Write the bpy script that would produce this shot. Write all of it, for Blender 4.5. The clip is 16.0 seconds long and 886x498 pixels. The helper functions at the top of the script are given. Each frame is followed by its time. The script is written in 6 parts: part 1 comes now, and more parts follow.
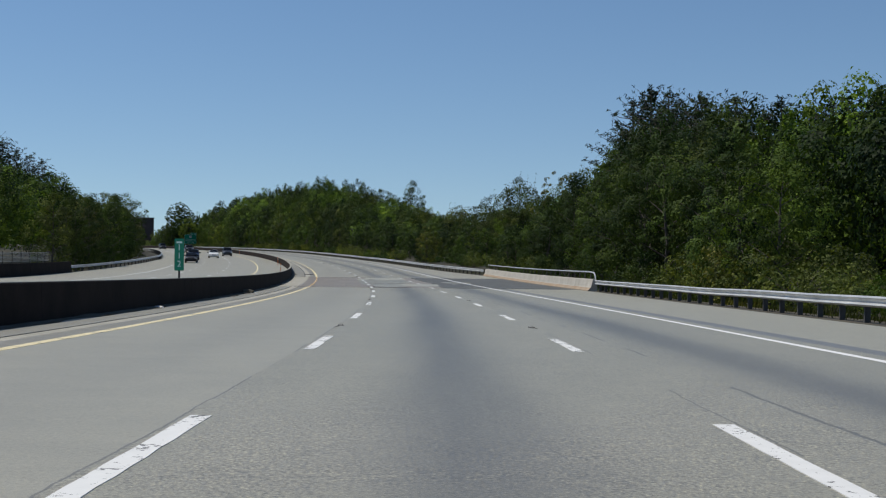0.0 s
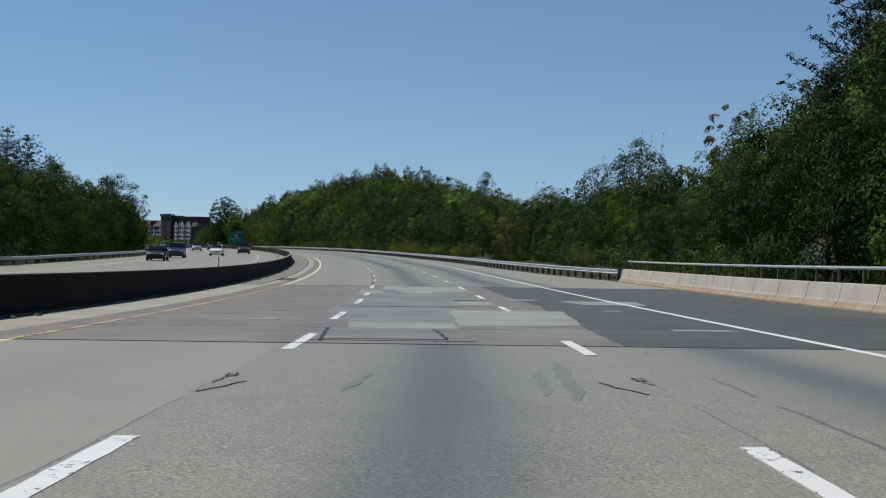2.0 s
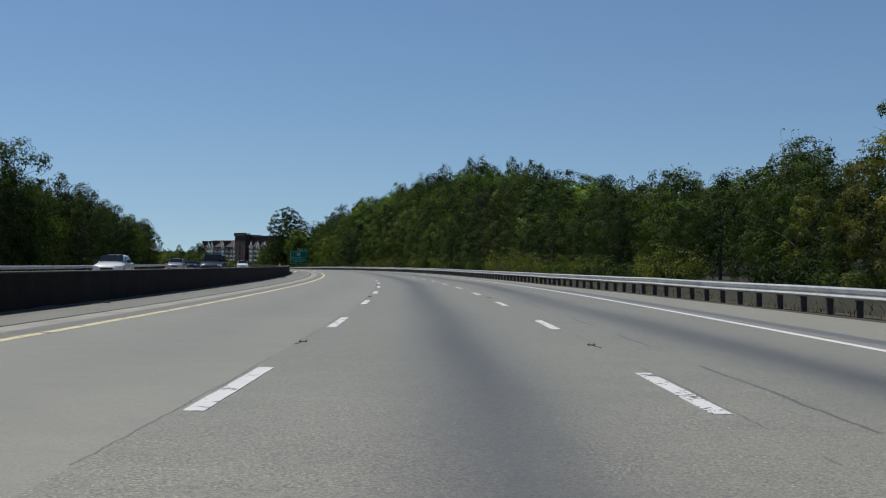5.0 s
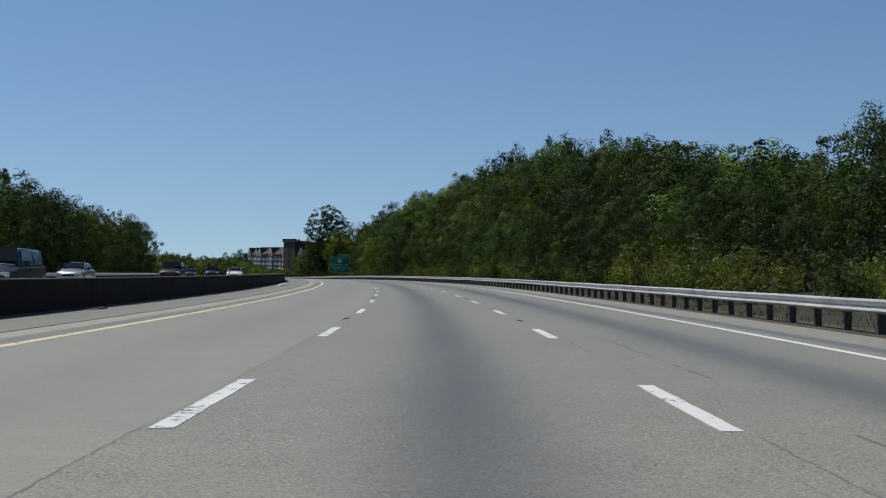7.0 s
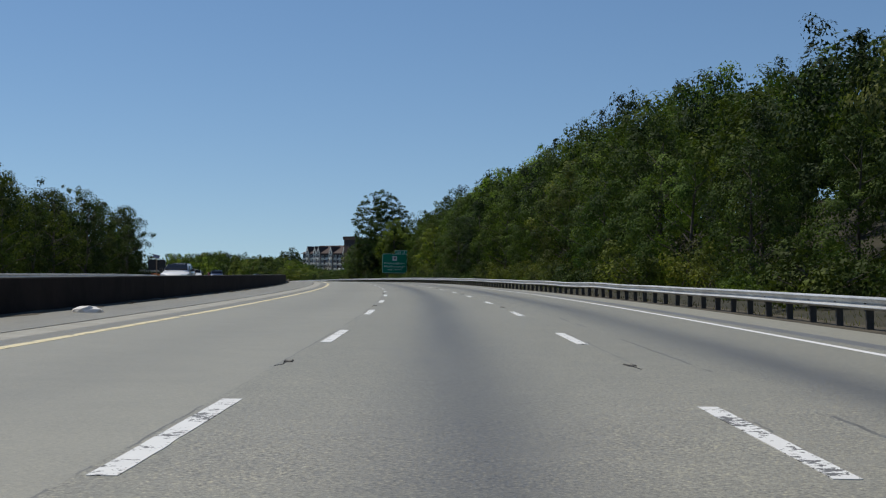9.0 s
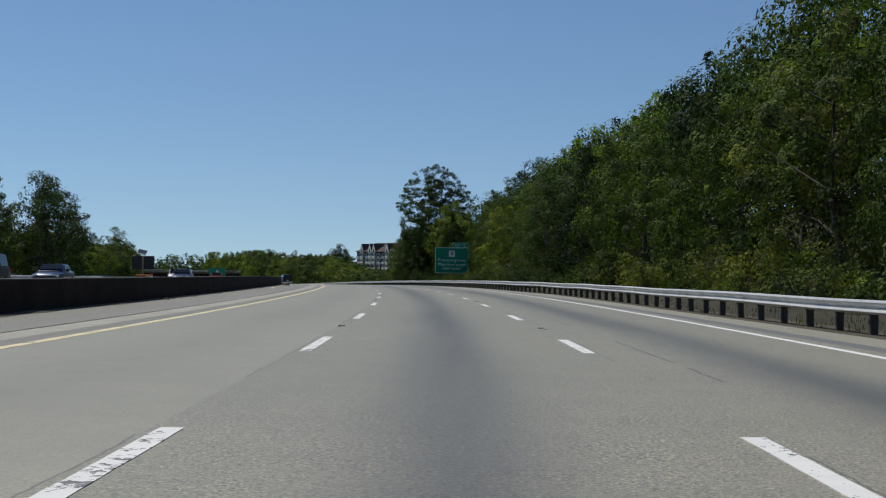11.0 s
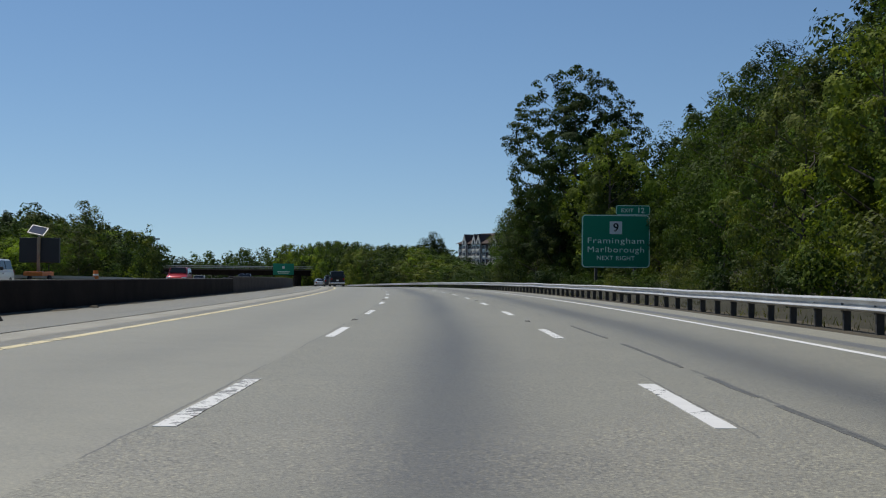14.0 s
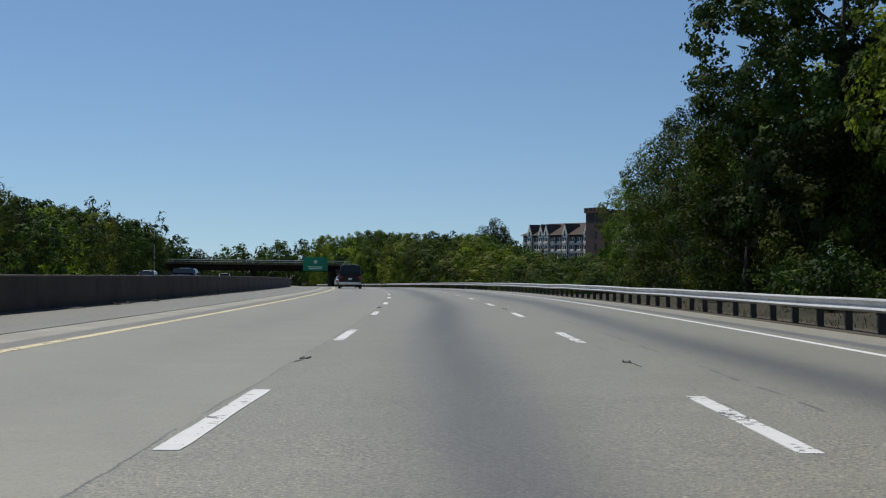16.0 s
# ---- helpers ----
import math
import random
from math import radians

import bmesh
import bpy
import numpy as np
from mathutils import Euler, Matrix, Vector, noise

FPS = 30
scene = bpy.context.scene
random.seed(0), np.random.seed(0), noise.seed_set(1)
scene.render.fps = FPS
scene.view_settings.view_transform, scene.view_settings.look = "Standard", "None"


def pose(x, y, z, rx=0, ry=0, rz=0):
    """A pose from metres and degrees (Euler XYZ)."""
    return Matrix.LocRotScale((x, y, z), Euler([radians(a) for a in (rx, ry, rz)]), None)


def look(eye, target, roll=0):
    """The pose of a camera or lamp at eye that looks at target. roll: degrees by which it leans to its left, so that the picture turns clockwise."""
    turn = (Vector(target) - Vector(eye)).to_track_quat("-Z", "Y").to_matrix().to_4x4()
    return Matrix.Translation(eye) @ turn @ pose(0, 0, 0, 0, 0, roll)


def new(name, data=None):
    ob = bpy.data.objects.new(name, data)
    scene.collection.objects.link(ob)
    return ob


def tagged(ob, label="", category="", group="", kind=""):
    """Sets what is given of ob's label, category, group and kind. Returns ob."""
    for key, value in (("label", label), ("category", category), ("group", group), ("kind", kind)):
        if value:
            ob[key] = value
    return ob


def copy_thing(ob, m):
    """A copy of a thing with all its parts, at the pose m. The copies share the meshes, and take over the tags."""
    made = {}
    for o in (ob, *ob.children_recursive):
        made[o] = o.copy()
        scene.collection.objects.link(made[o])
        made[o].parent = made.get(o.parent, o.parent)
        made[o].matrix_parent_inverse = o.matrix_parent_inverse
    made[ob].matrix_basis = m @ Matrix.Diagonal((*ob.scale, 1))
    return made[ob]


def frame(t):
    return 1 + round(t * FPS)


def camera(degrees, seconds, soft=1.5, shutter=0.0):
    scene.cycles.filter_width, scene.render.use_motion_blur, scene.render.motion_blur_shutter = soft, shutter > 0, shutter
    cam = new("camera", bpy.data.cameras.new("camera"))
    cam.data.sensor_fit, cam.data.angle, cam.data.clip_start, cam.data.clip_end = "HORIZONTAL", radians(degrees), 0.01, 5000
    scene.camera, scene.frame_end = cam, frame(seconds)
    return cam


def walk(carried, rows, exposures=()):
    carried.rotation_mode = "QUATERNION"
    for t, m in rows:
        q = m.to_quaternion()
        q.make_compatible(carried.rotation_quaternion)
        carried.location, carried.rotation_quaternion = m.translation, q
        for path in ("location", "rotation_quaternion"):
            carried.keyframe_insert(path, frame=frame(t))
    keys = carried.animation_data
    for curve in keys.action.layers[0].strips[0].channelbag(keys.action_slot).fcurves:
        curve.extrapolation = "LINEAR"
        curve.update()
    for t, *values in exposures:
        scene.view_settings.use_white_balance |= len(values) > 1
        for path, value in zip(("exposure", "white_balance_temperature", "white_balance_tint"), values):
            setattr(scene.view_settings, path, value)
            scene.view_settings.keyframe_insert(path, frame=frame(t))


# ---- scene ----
cam = camera(37.635, 16.0, soft=1.2)
PATH = [
    (0.0, -0.181, 0.000, 1.011, 0.036, -0.371, -0.816),
    (0.5, -0.191, 15.721, 0.577, 0.808, -0.176, -0.953),
    (1.0, -0.429, 31.376, 0.170, 1.528, -0.300, -0.667),
    (1.5, -0.935, 46.961, -0.209, 2.428, -0.139, -0.648),
    (2.0, -1.647, 62.474, -0.560, 3.293, -0.271, -0.783),
    (2.5, -2.488, 77.917, -0.873, 4.309, -0.395, -0.424),
    (2.7, -2.939, 84.069, -0.985, 4.726, -0.415, -0.370),
    (3.0, -3.708, 93.270, -1.138, 5.274, 0.426, -0.393),
    (3.2, -4.259, 99.387, -1.228, 5.461, 0.270, -0.526),
    (3.5, -5.151, 108.639, -1.346, 5.675, 0.211, -0.742),
    (4.0, -6.749, 124.149, -1.494, 6.359, 0.299, -0.667),
    (4.5, -8.434, 139.357, -1.586, 7.033, 0.544, -0.696),
    (5.0, -10.309, 154.529, -1.632, 7.714, 0.727, -0.725),
    (5.5, -12.384, 169.713, -1.647, 8.401, 0.855, -0.755),
    (6.0, -14.662, 184.895, -1.647, 9.090, 0.935, -0.784),
    (6.5, -17.150, 200.133, -1.644, 9.779, 0.976, -0.813),
    (7.0, -19.820, 215.409, -1.645, 10.543, 1.073, -0.713),
    (7.5, -22.700, 230.818, -1.651, 11.464, 0.965, -0.928),
    (8.0, -25.824, 246.248, -1.659, 12.273, 1.110, -0.762),
    (8.5, -29.220, 261.645, -1.663, 12.988, 0.935, -0.733),
    (9.0, -32.796, 276.980, -1.661, 13.767, 1.079, -0.735),
    (9.5, -36.480, 292.269, -1.653, 14.472, 1.098, -0.728),
    (10.0, -40.359, 307.491, -1.645, 15.198, 1.094, -0.722),
    (10.5, -44.437, 322.640, -1.644, 15.941, 1.075, -0.716),
    (11.0, -48.717, 337.713, -1.653, 16.696, 1.050, -0.709),
    (11.5, -53.200, 352.708, -1.670, 17.454, 1.038, -0.703),
    (12.0, -57.862, 367.628, -1.691, 18.171, 0.937, -0.544),
    (12.5, -62.731, 382.463, -1.715, 18.839, 0.965, -0.625),
    (13.0, -67.731, 397.238, -1.744, 19.571, 1.029, -0.590),
    (13.5, -73.021, 411.895, -1.785, 20.658, 0.917, -0.460),
    (14.0, -78.521, 426.455, -1.841, 21.549, 0.841, -0.566),
    (14.5, -84.219, 440.921, -1.914, 22.278, 0.778, -0.710),
    (15.0, -90.081, 455.303, -2.004, 22.855, 0.679, -0.677),
    (15.5, -96.109, 469.596, -2.108, 23.483, 0.605, -0.667),
    (16.0, -102.308, 483.798, -2.224, 24.139, 0.658, -0.704),
]
walk(cam, [(t, pose(x, y, z, 90 + pitch, roll, yaw)) for t, x, y, z, yaw, pitch, roll in PATH],
     [(0, 0.0), (3.5, 0.0), (4, -0.09), (6.5, -0.08), (9, -0.06), (12, -0.07), (16, -0.06)])

# ---- daylight ----
SUN_ELEV, SUN_AZ = 63.0, 160.0      # azimuth in degrees from +x, anticlockwise
world = bpy.data.worlds.new("daylight")
scene.world = world
world.use_nodes = True
wn = world.node_tree.nodes
sky = wn.new("ShaderNodeTexSky")
sky.sky_type = "NISHITA"
sky.sun_disc = False
sky.sun_elevation = radians(SUN_ELEV)
sky.sun_rotation = radians(90 - SUN_AZ)
sky.altitude = 100
sky.air_density, sky.dust_density, sky.ozone_density = 1.0, 0.0, 3.2
wn["Background"].inputs["Strength"].default_value = 0.0935
# the horizon takes the tint of the sky some degrees up, as on a clear dry day
geo, lift, unit = wn.new("ShaderNodeTexCoord"), wn.new("ShaderNodeVectorMath"), wn.new("ShaderNodeVectorMath")
lift.operation, unit.operation = "ADD", "NORMALIZE"
lift.inputs[1].default_value = (0, 0, 0.078)
world.node_tree.links.new(geo.outputs["Generated"], lift.inputs[0])
world.node_tree.links.new(lift.outputs[0], unit.inputs[0])
world.node_tree.links.new(unit.outputs[0], sky.inputs["Vector"])
tone = wn.new("ShaderNodeHueSaturation")
tone.inputs["Saturation"].default_value = 1.08
tone.inputs["Hue"].default_value = 0.4995
world.node_tree.links.new(sky.outputs[0], tone.inputs["Color"])
world.node_tree.links.new(tone.outputs[0], wn["Background"].inputs["Color"])
sun = new("sun", bpy.data.lights.new("sun", "SUN"))
sun.data.energy, sun.data.angle, sun.data.color = 3.8, radians(0.53), (1.0, 0.94, 0.84)
_a, _e = radians(SUN_AZ), radians(SUN_ELEV)
sun.matrix_world = look((0, 0, 60), (-math.cos(_a) * math.cos(_e), -math.sin(_a) * math.cos(_e), 60 - math.sin(_e)))
scene.view_settings.exposure = 0.0

# ---- the line of the highway ----
# curvature (1/km) and vertical curvature (1/km) every 20 m from 20 m before the start
KAPPA = [0.854, 0.853, 0.853, 0.853, 0.853, 0.845, 0.832, 0.824, 0.827, 0.835, 0.835, 0.823, 0.802, 0.78, 0.778, 0.803, 0.841, 0.873, 0.887, 0.883, 0.866, 0.844, 0.821, 0.798, 0.776, 0.764, 0.766, 0.778, 0.792, 0.807, 0.82, 0.831, 0.84, 0.846, 0.85, 0.852, 0.854, 0.854, 0.854, 0.854]
VERT = [0.133, 0.119, 0.104, 0.098, 0.133, 0.207, 0.262, 0.259, 0.199, 0.106, 0.02, -0.026, -0.026, 0.004, 0.034, 0.029, -0.012, -0.044, -0.04, -0.013, -0.005, -0.037, -0.071, -0.076, -0.064, -0.048, -0.04, -0.048, -0.06, -0.066, -0.067, -0.064, -0.058, -0.051, -0.042, -0.033, -0.024, -0.015, -0.006, 0.004]
GRADE0 = -0.02853

STEP = 2.0
_s = np.arange(-120.0, 1801.0, STEP)
_k = np.interp(_s, np.arange(-20.0, 761.0, 20.0), KAPPA) * 1e-3
_k *= np.interp(_s, (560, 700, 800, 1000), (1.0, 0.72, 0.5, 0.5))
_v = np.interp(_s, np.arange(-20.0, 761.0, 20.0), VERT) * 1e-3
_v[_s > 760] = 0.0
_v[_s < -20] = 0.0


def _cum(v):
    c = np.concatenate([[0.0], np.cumsum((v[1:] + v[:-1]) / 2 * STEP)])
    return c - np.interp(0.0, _s, c)


HEAD = _cum(_k)
SLOPE = _cum(_v) + GRADE0
SLOPE[_s > 860] *= np.clip(1 - (_s[_s > 860] - 860) / 120, 0, 1)
SX, SY, SZ = _cum(-np.sin(HEAD)), _cum(np.cos(HEAD)), _cum(SLOPE)


def head(s):
    return float(np.interp(s, _s, HEAD))


def at(s, d, h=0.0):
    """The place s metres along our lane's middle, d metres to its right, h above the carriageway."""
    p = head(s)
    return Vector((float(np.interp(s, _s, SX)) + d * math.cos(p), float(np.interp(s, _s, SY)) + d * math.sin(p),
                   float(np.interp(s, _s, SZ)) + h))


def stand(s, d, h=0.0, turn=0.0, size=1.0):
    """A pose at (s, d) that faces along the road, turned by some degrees and scaled."""
    q = at(s, d, h)
    return pose(q.x, q.y, q.z, 0, 0, math.degrees(head(s)) + turn) @ Matrix.Diagonal((size, size, size, 1))


def lerp(x, *pairs):
    return float(np.interp(x, [p[0] for p in pairs], [p[1] for p in pairs]))


def barrier_d(s):
    return lerp(s, (-60, -7.4), (20, -7.75), (147, -8.25), (227, -8.85), (259, -9.05), (387, -9.7), (425, -10.0), (512, -10.2), (900, -10.8))


def rail_d(s):
    return lerp(s, (-60, 10.4), (30, 10.6), (75, 11.4), (135, 12.0), (150, 10.6), (170, 9.5), (200, 8.8), (226, 8.15), (258, 8.15), (320, 8.35),
                (381, 7.75), (413, 8.1), (428, 7.8), (506, 7.95), (900, 8.1))


def opp(s):
    return barrier_d(s) - 3.4


def far_rail_d(s):
    return min(opp(s) - 14.8, lerp(s, (-40, -29.8), (80, -29.6), (137, -29.2), (180, -28.0), (225, -26.8)))


def gutter_d(s):
    return lerp(s, (0, -6.6), (150, -6.8), (380, -7.0), (500, -7.1))


def smooth(a, b, x):
    t = min(1.0, max(0.0, (x - a) / (b - a)))
    return t * t * (3 - 2 * t)


def rise(s, d):
    """Height of the natural ground against the carriageway."""
    if d > 0:
        e = d - rail_d(s)
        if e < 0.5:
            return -0.07
        top = lerp(s, (-60, 1.0), (60, 1.0), (90, -1.5), (115, -1.5), (150, 0.5), (260, 1.5), (330, 5.5), (400, 8.5), (540, 8.0), (600, 4.0),
                   (700, 2.0), (1000, 3.0))
        foot = lerp(s, (120, -0.35), (150, 0.22), (560, 0.22), (620, -0.35))     # the soil banks up behind the rail
        return -0.07 + foot * smooth(0.5, 1.5 if foot > 0 else 4, e) + top * smooth(2, 34, e) + 0.25 * noise.noise((s * 0.06, d * 0.06, 3)) * smooth(1, 6, e)
    e = far_rail_d(s) - 0.4 - d
    if e < 0:
        return -0.07
    top = lerp(s, (-60, 1.0), (300, 1.5), (480, 1.0), (560, 1.5), (700, 2.5), (1000, 3.0))
    return -0.07 - 0.3 * smooth(0.5, 4, e) + top * smooth(3, 30, e) + 0.2 * noise.noise((s * 0.05, d * 0.05, 7)) * smooth(1, 6, e)


# ---- materials ----
class Mat:
    """A small helper round one node material."""

    def __init__(self, name, rough=0.7, metal=0.0, spec=0.5):
        self.m = bpy.data.materials.new(name)
        self.m.use_nodes = True
        self.nt = self.m.node_tree
        self.n = self.nt.nodes
        self.b = self.n["Principled BSDF"]
        self.b.inputs["Roughness"].default_value = rough
        self.b.inputs["Metallic"].default_value = metal
        self.b.inputs["Specular IOR Level"].default_value = spec

    def link(self, a, b):
        self.nt.links.new(a, b)

    def node(self, kind, **kw):
        nd = self.n.new("ShaderNode" + kind)
        for k, v in kw.items():
            nd.inputs[k].default_value = v
        return nd

    def coord(self, kind="Object"):
        return self.n.new("ShaderNodeTexCoord").outputs[kind]

    def noise(self, scale, detail=4.0, rough=0.6, vec=None, stretch=None):
        nd = self.node("TexNoise", Scale=scale, Detail=detail, Roughness=rough)
        v = vec or self.coord()
        if stretch:
            mp = self.n.new("ShaderNodeMapping")
            mp.inputs["Scale"].default_value = stretch
            self.link(v, mp.inputs["Vector"])
            v = mp.outputs[0]
        self.link(v, nd.inputs["Vector"])
        return nd.outputs["Fac"]

    def ramp(self, fac, *stops):
        nd = self.n.new("ShaderNodeValToRGB")
        el = nd.color_ramp.elements
        while len(el) < len(stops):
            el.new(0.5)
        for e, (p, c) in zip(el, stops):
            e.position = p
            e.color = (*c, 1) if len(c) == 3 else c
        self.link(fac, nd.inputs["Fac"])
        return nd.outputs["Color"]

    def mix(self, fac, a, b, blend="MIX"):
        nd = self.n.new("ShaderNodeMix")
        nd.data_type, nd.blend_type = "RGBA", blend
        for sock, v in ((nd.inputs[0], fac), (nd.inputs[6], a), (nd.inputs[7], b)):
            if isinstance(v, (int, float)):
                sock.default_value = v
            elif isinstance(v, tuple):
                sock.default_value = (*v, 1)
            else:
                self.link(v, sock)
        return nd.outputs[2]

    def math(self, op, a, b=0.0, c=0.0, clamp=False):
        nd = self.n.new("ShaderNodeMath")
        nd.operation, nd.use_clamp = op, clamp
        for i, v in enumerate((a, b, c)):
            if isinstance(v, (int, float)):
                nd.inputs[i].default_value = v
            else:
                self.link(v, nd.inputs[i])
        return nd.outputs[0]

    def color(self, c):
        if isinstance(c, tuple):
            self.b.inputs["Base Color"].default_value = (*c, 1)
        else:
            self.link(c, self.b.inputs["Base Color"])
        return self

    def bump(self, fac, strength=0.3, dist=0.01):
        nd = self.node("Bump", Strength=strength, Distance=dist)
        self.link(fac, nd.inputs["Height"])
        self.link(nd.outputs[0], self.b.inputs["Normal"])
        return self


def grain_mat(name, c1, c2, scale, rough=0.8, fine=0, metal=0.0, bump=0.2, stretch=None, spec=0.5, dist=0.01):
    """Two-scale colour variation between c1 and c2, with fine relief."""
    m = Mat(name, rough, metal, spec)
    big = m.noise(scale, 5, 0.65, stretch=stretch)
    col = m.ramp(big, (0.3, c1), (0.7, c2))
    fine = fine or scale * 14
    f = m.noise(fine, 3, 0.7, stretch=stretch)
    col = m.mix(0.5, col, m.ramp(f, (0.25, (0.55, 0.55, 0.55)), (0.75, (1.25, 1.25, 1.25))), "MULTIPLY")
    m.color(col)
    if bump:
        m.bump(f, bump, dist)
    return m.m


def asphalt(name, base, tint=(1, 1, 1), streaks=True, grain=1.0, seams=(), worn=0.0):
    """Worn asphalt laid out by the road's own coordinates: stone grain, oil-darkened lane middles, sealed seams."""
    m = Mat(name, 0.6, 0.0, 0.5)
    m.b.inputs["Sheen Weight"].default_value = 0.3 if base > 0.12 else 0.08
    m.b.inputs["Sheen Roughness"].default_value = 0.45
    m.b.inputs["Sheen Tint"].default_value = (1.0, 0.96, 0.88, 1)
    uv = m.coord("UV")
    sep = m.n.new("ShaderNodeSeparateXYZ")
    m.link(uv, sep.inputs[0])
    s, d = sep.outputs[0], sep.outputs[1]
    obj = m.coord("Object")
    c = tuple(base * t for t in tint)
    big = m.noise(0.12, 4, 0.6, vec=obj)
    mid = m.noise(1.1, 5, 0.7, vec=obj)
    col = m.mix(big, tuple(0.88 * v for v in c), tuple(1.12 * v for v in c))
    col = m.mix(0.55, col, m.ramp(mid, (0.35, (0.86, 0.86, 0.86)), (0.65, (1.1, 1.1, 1.09))), "MULTIPLY")
    if streaks:
        # the passing lane was paved apart, in a paler mix
        col = m.mix(m.math("LESS_THAN", d, -1.99), col, m.mix(1.0, col, (1.15, 1.15, 1.16), "MULTIPLY"))
        wob = m.math("MULTIPLY", m.math("SUBTRACT", m.noise(0.035, 2, 0.5, vec=obj), 0.5), 1.0)
        tot = None
        for centre, half, depth in ((0.0, 0.60, 0.74), (-3.65, 0.75, 0.14), (3.62, 0.62, 0.75)):
            x = m.math("DIVIDE", m.math("SUBTRACT", m.math("ADD", d, wob), centre), half)
            g = m.math("MULTIPLY", m.math("EXPONENT", m.math("MULTIPLY", m.math("MULTIPLY", x, x), -1.0)), depth)
            tot = g if tot is None else m.math("ADD", tot, g)
        lng = m.noise(1.0, 4, 0.6, vec=uv, stretch=(0.05, 0.8, 1))
        tot = m.math("MULTIPLY", tot, m.math("MULTIPLY_ADD", lng, 1.2, 0.35), clamp=True)
        col = m.mix(tot, col, (0.060, 0.057, 0.049))
    if worn:
        bands = m.noise(1.0, 5, 0.7, vec=uv, stretch=(1.1, 0.16, 1))
        col = m.mix(worn, col, m.ramp(bands, (0.32, (0.5, 0.5, 0.5)), (0.46, (0.92, 0.92, 0.92)), (0.56, (1.0, 1.0, 1.0)), (0.68, (1.5, 1.5, 1.46))), "MULTIPLY")
        blot = m.noise(0.55, 6, 0.75, vec=obj)
        col = m.mix(worn, col, m.ramp(blot, (0.34, (0.62, 0.6, 0.58)), (0.5, (1.0, 1.0, 1.0)), (0.66, (1.28, 1.28, 1.26))), "MULTIPLY")
        nick = m.noise(2.6, 6, 0.8, vec=obj)
        col = m.mix(worn, col, m.ramp(nick, (0.29, (0.35, 0.34, 0.33)), (0.36, (1.0, 1.0, 1.0)), (0.68, (1.0, 1.0, 1.0)), (0.75, (1.6, 1.58, 1.5))), "MULTIPLY")
    for centre, width, reach in seams:
        w2 = m.math("MULTIPLY", m.math("SUBTRACT", m.noise(0.55, 6, 0.75, vec=uv, stretch=(1, 0.2, 1)), 0.5), 0.17)
        x = m.math("ABSOLUTE", m.math("SUBTRACT", m.math("ADD", d, w2), centre))
        gap = m.math("GREATER_THAN", m.noise(0.16, 3, 0.6, vec=uv, stretch=(1, 0.02, 1)), reach)
        on = m.math("MULTIPLY", m.math("LESS_THAN", x, width), gap)
        col = m.mix(m.math("MULTIPLY", on, 0.62), col, (0.035, 0.035, 0.035))
    st = m.noise(95.0, 2, 0.8, vec=obj)
    st2 = m.noise(30.0, 3, 0.8, vec=obj)
    st3 = m.noise(46.0, 1, 0.4, vec=obj)
    # the passing lane is closer-grained than the rest
    k = 0.88 * grain
    kk = m.math("MULTIPLY_ADD", m.math("GREATER_THAN", d, -1.99), 0.62 * k, 0.38 * k) if streaks else k
    patchy = m.math("MULTIPLY", m.ramp(m.noise(1.4, 5, 0.75, vec=obj), (0.36, (0.3, 0.3, 0.3)), (0.58, (1, 1, 1))), kk)
    col = m.mix(patchy, col, m.ramp(st3, (0.30, (0.26, 0.25, 0.24)), (0.42, (0.92, 0.92, 0.92)), (0.58, (1, 1, 1)), (0.69, (1.75, 1.71, 1.55))), "MULTIPLY")
    col = m.mix(m.math("MULTIPLY", kk, 0.7), col, m.ramp(st, (0.40, (0.6, 0.6, 0.6)), (0.5, (1.0, 1.0, 1.0)), (0.60, (1.45, 1.44, 1.4))), "MULTIPLY")
    col = m.mix(m.math("MULTIPLY", kk, 0.75), col, m.ramp(st2, (0.36, (0.40, 0.39, 0.38)), (0.45, (0.95, 0.95, 0.95)), (0.56, (1.08, 1.08, 1.06)), (0.64, (1.6, 1.58, 1.5))), "MULTIPLY")
    m.color(col)
    m.bump(st2, 0.35, 0.006)
    return m.m


def paint_mat(name, c, worn):
    """Road paint, chipped down to the asphalt."""
    m = Mat(name, 0.6, 0.0, 0.4)
    obj = m.coord("Object")
    chip = m.noise(13.0, 5, 0.7, vec=obj)
    rnd = m.n.new("ShaderNodeObjectInfo").outputs["Random"]
    lim = m.math("MULTIPLY_ADD", rnd, 0.055, worn)
    bare = m.math("LESS_THAN", m.math("ADD", m.math("MULTIPLY", chip, 0.62), m.math("MULTIPLY", m.noise(2.2, 3, 0.6, vec=obj), 0.38)), lim)
    dirt = m.noise(3.0, 5, 0.7, vec=obj)
    col = m.mix(dirt, tuple(0.78 * v for v in c), c)
    m.color(m.mix(m.math("MULTIPLY", bare, 0.94), col, (0.10, 0.10, 0.095)))
    m.bump(m.noise(60, 3, 0.7, vec=obj), 0.25, 0.004)
    return m.m


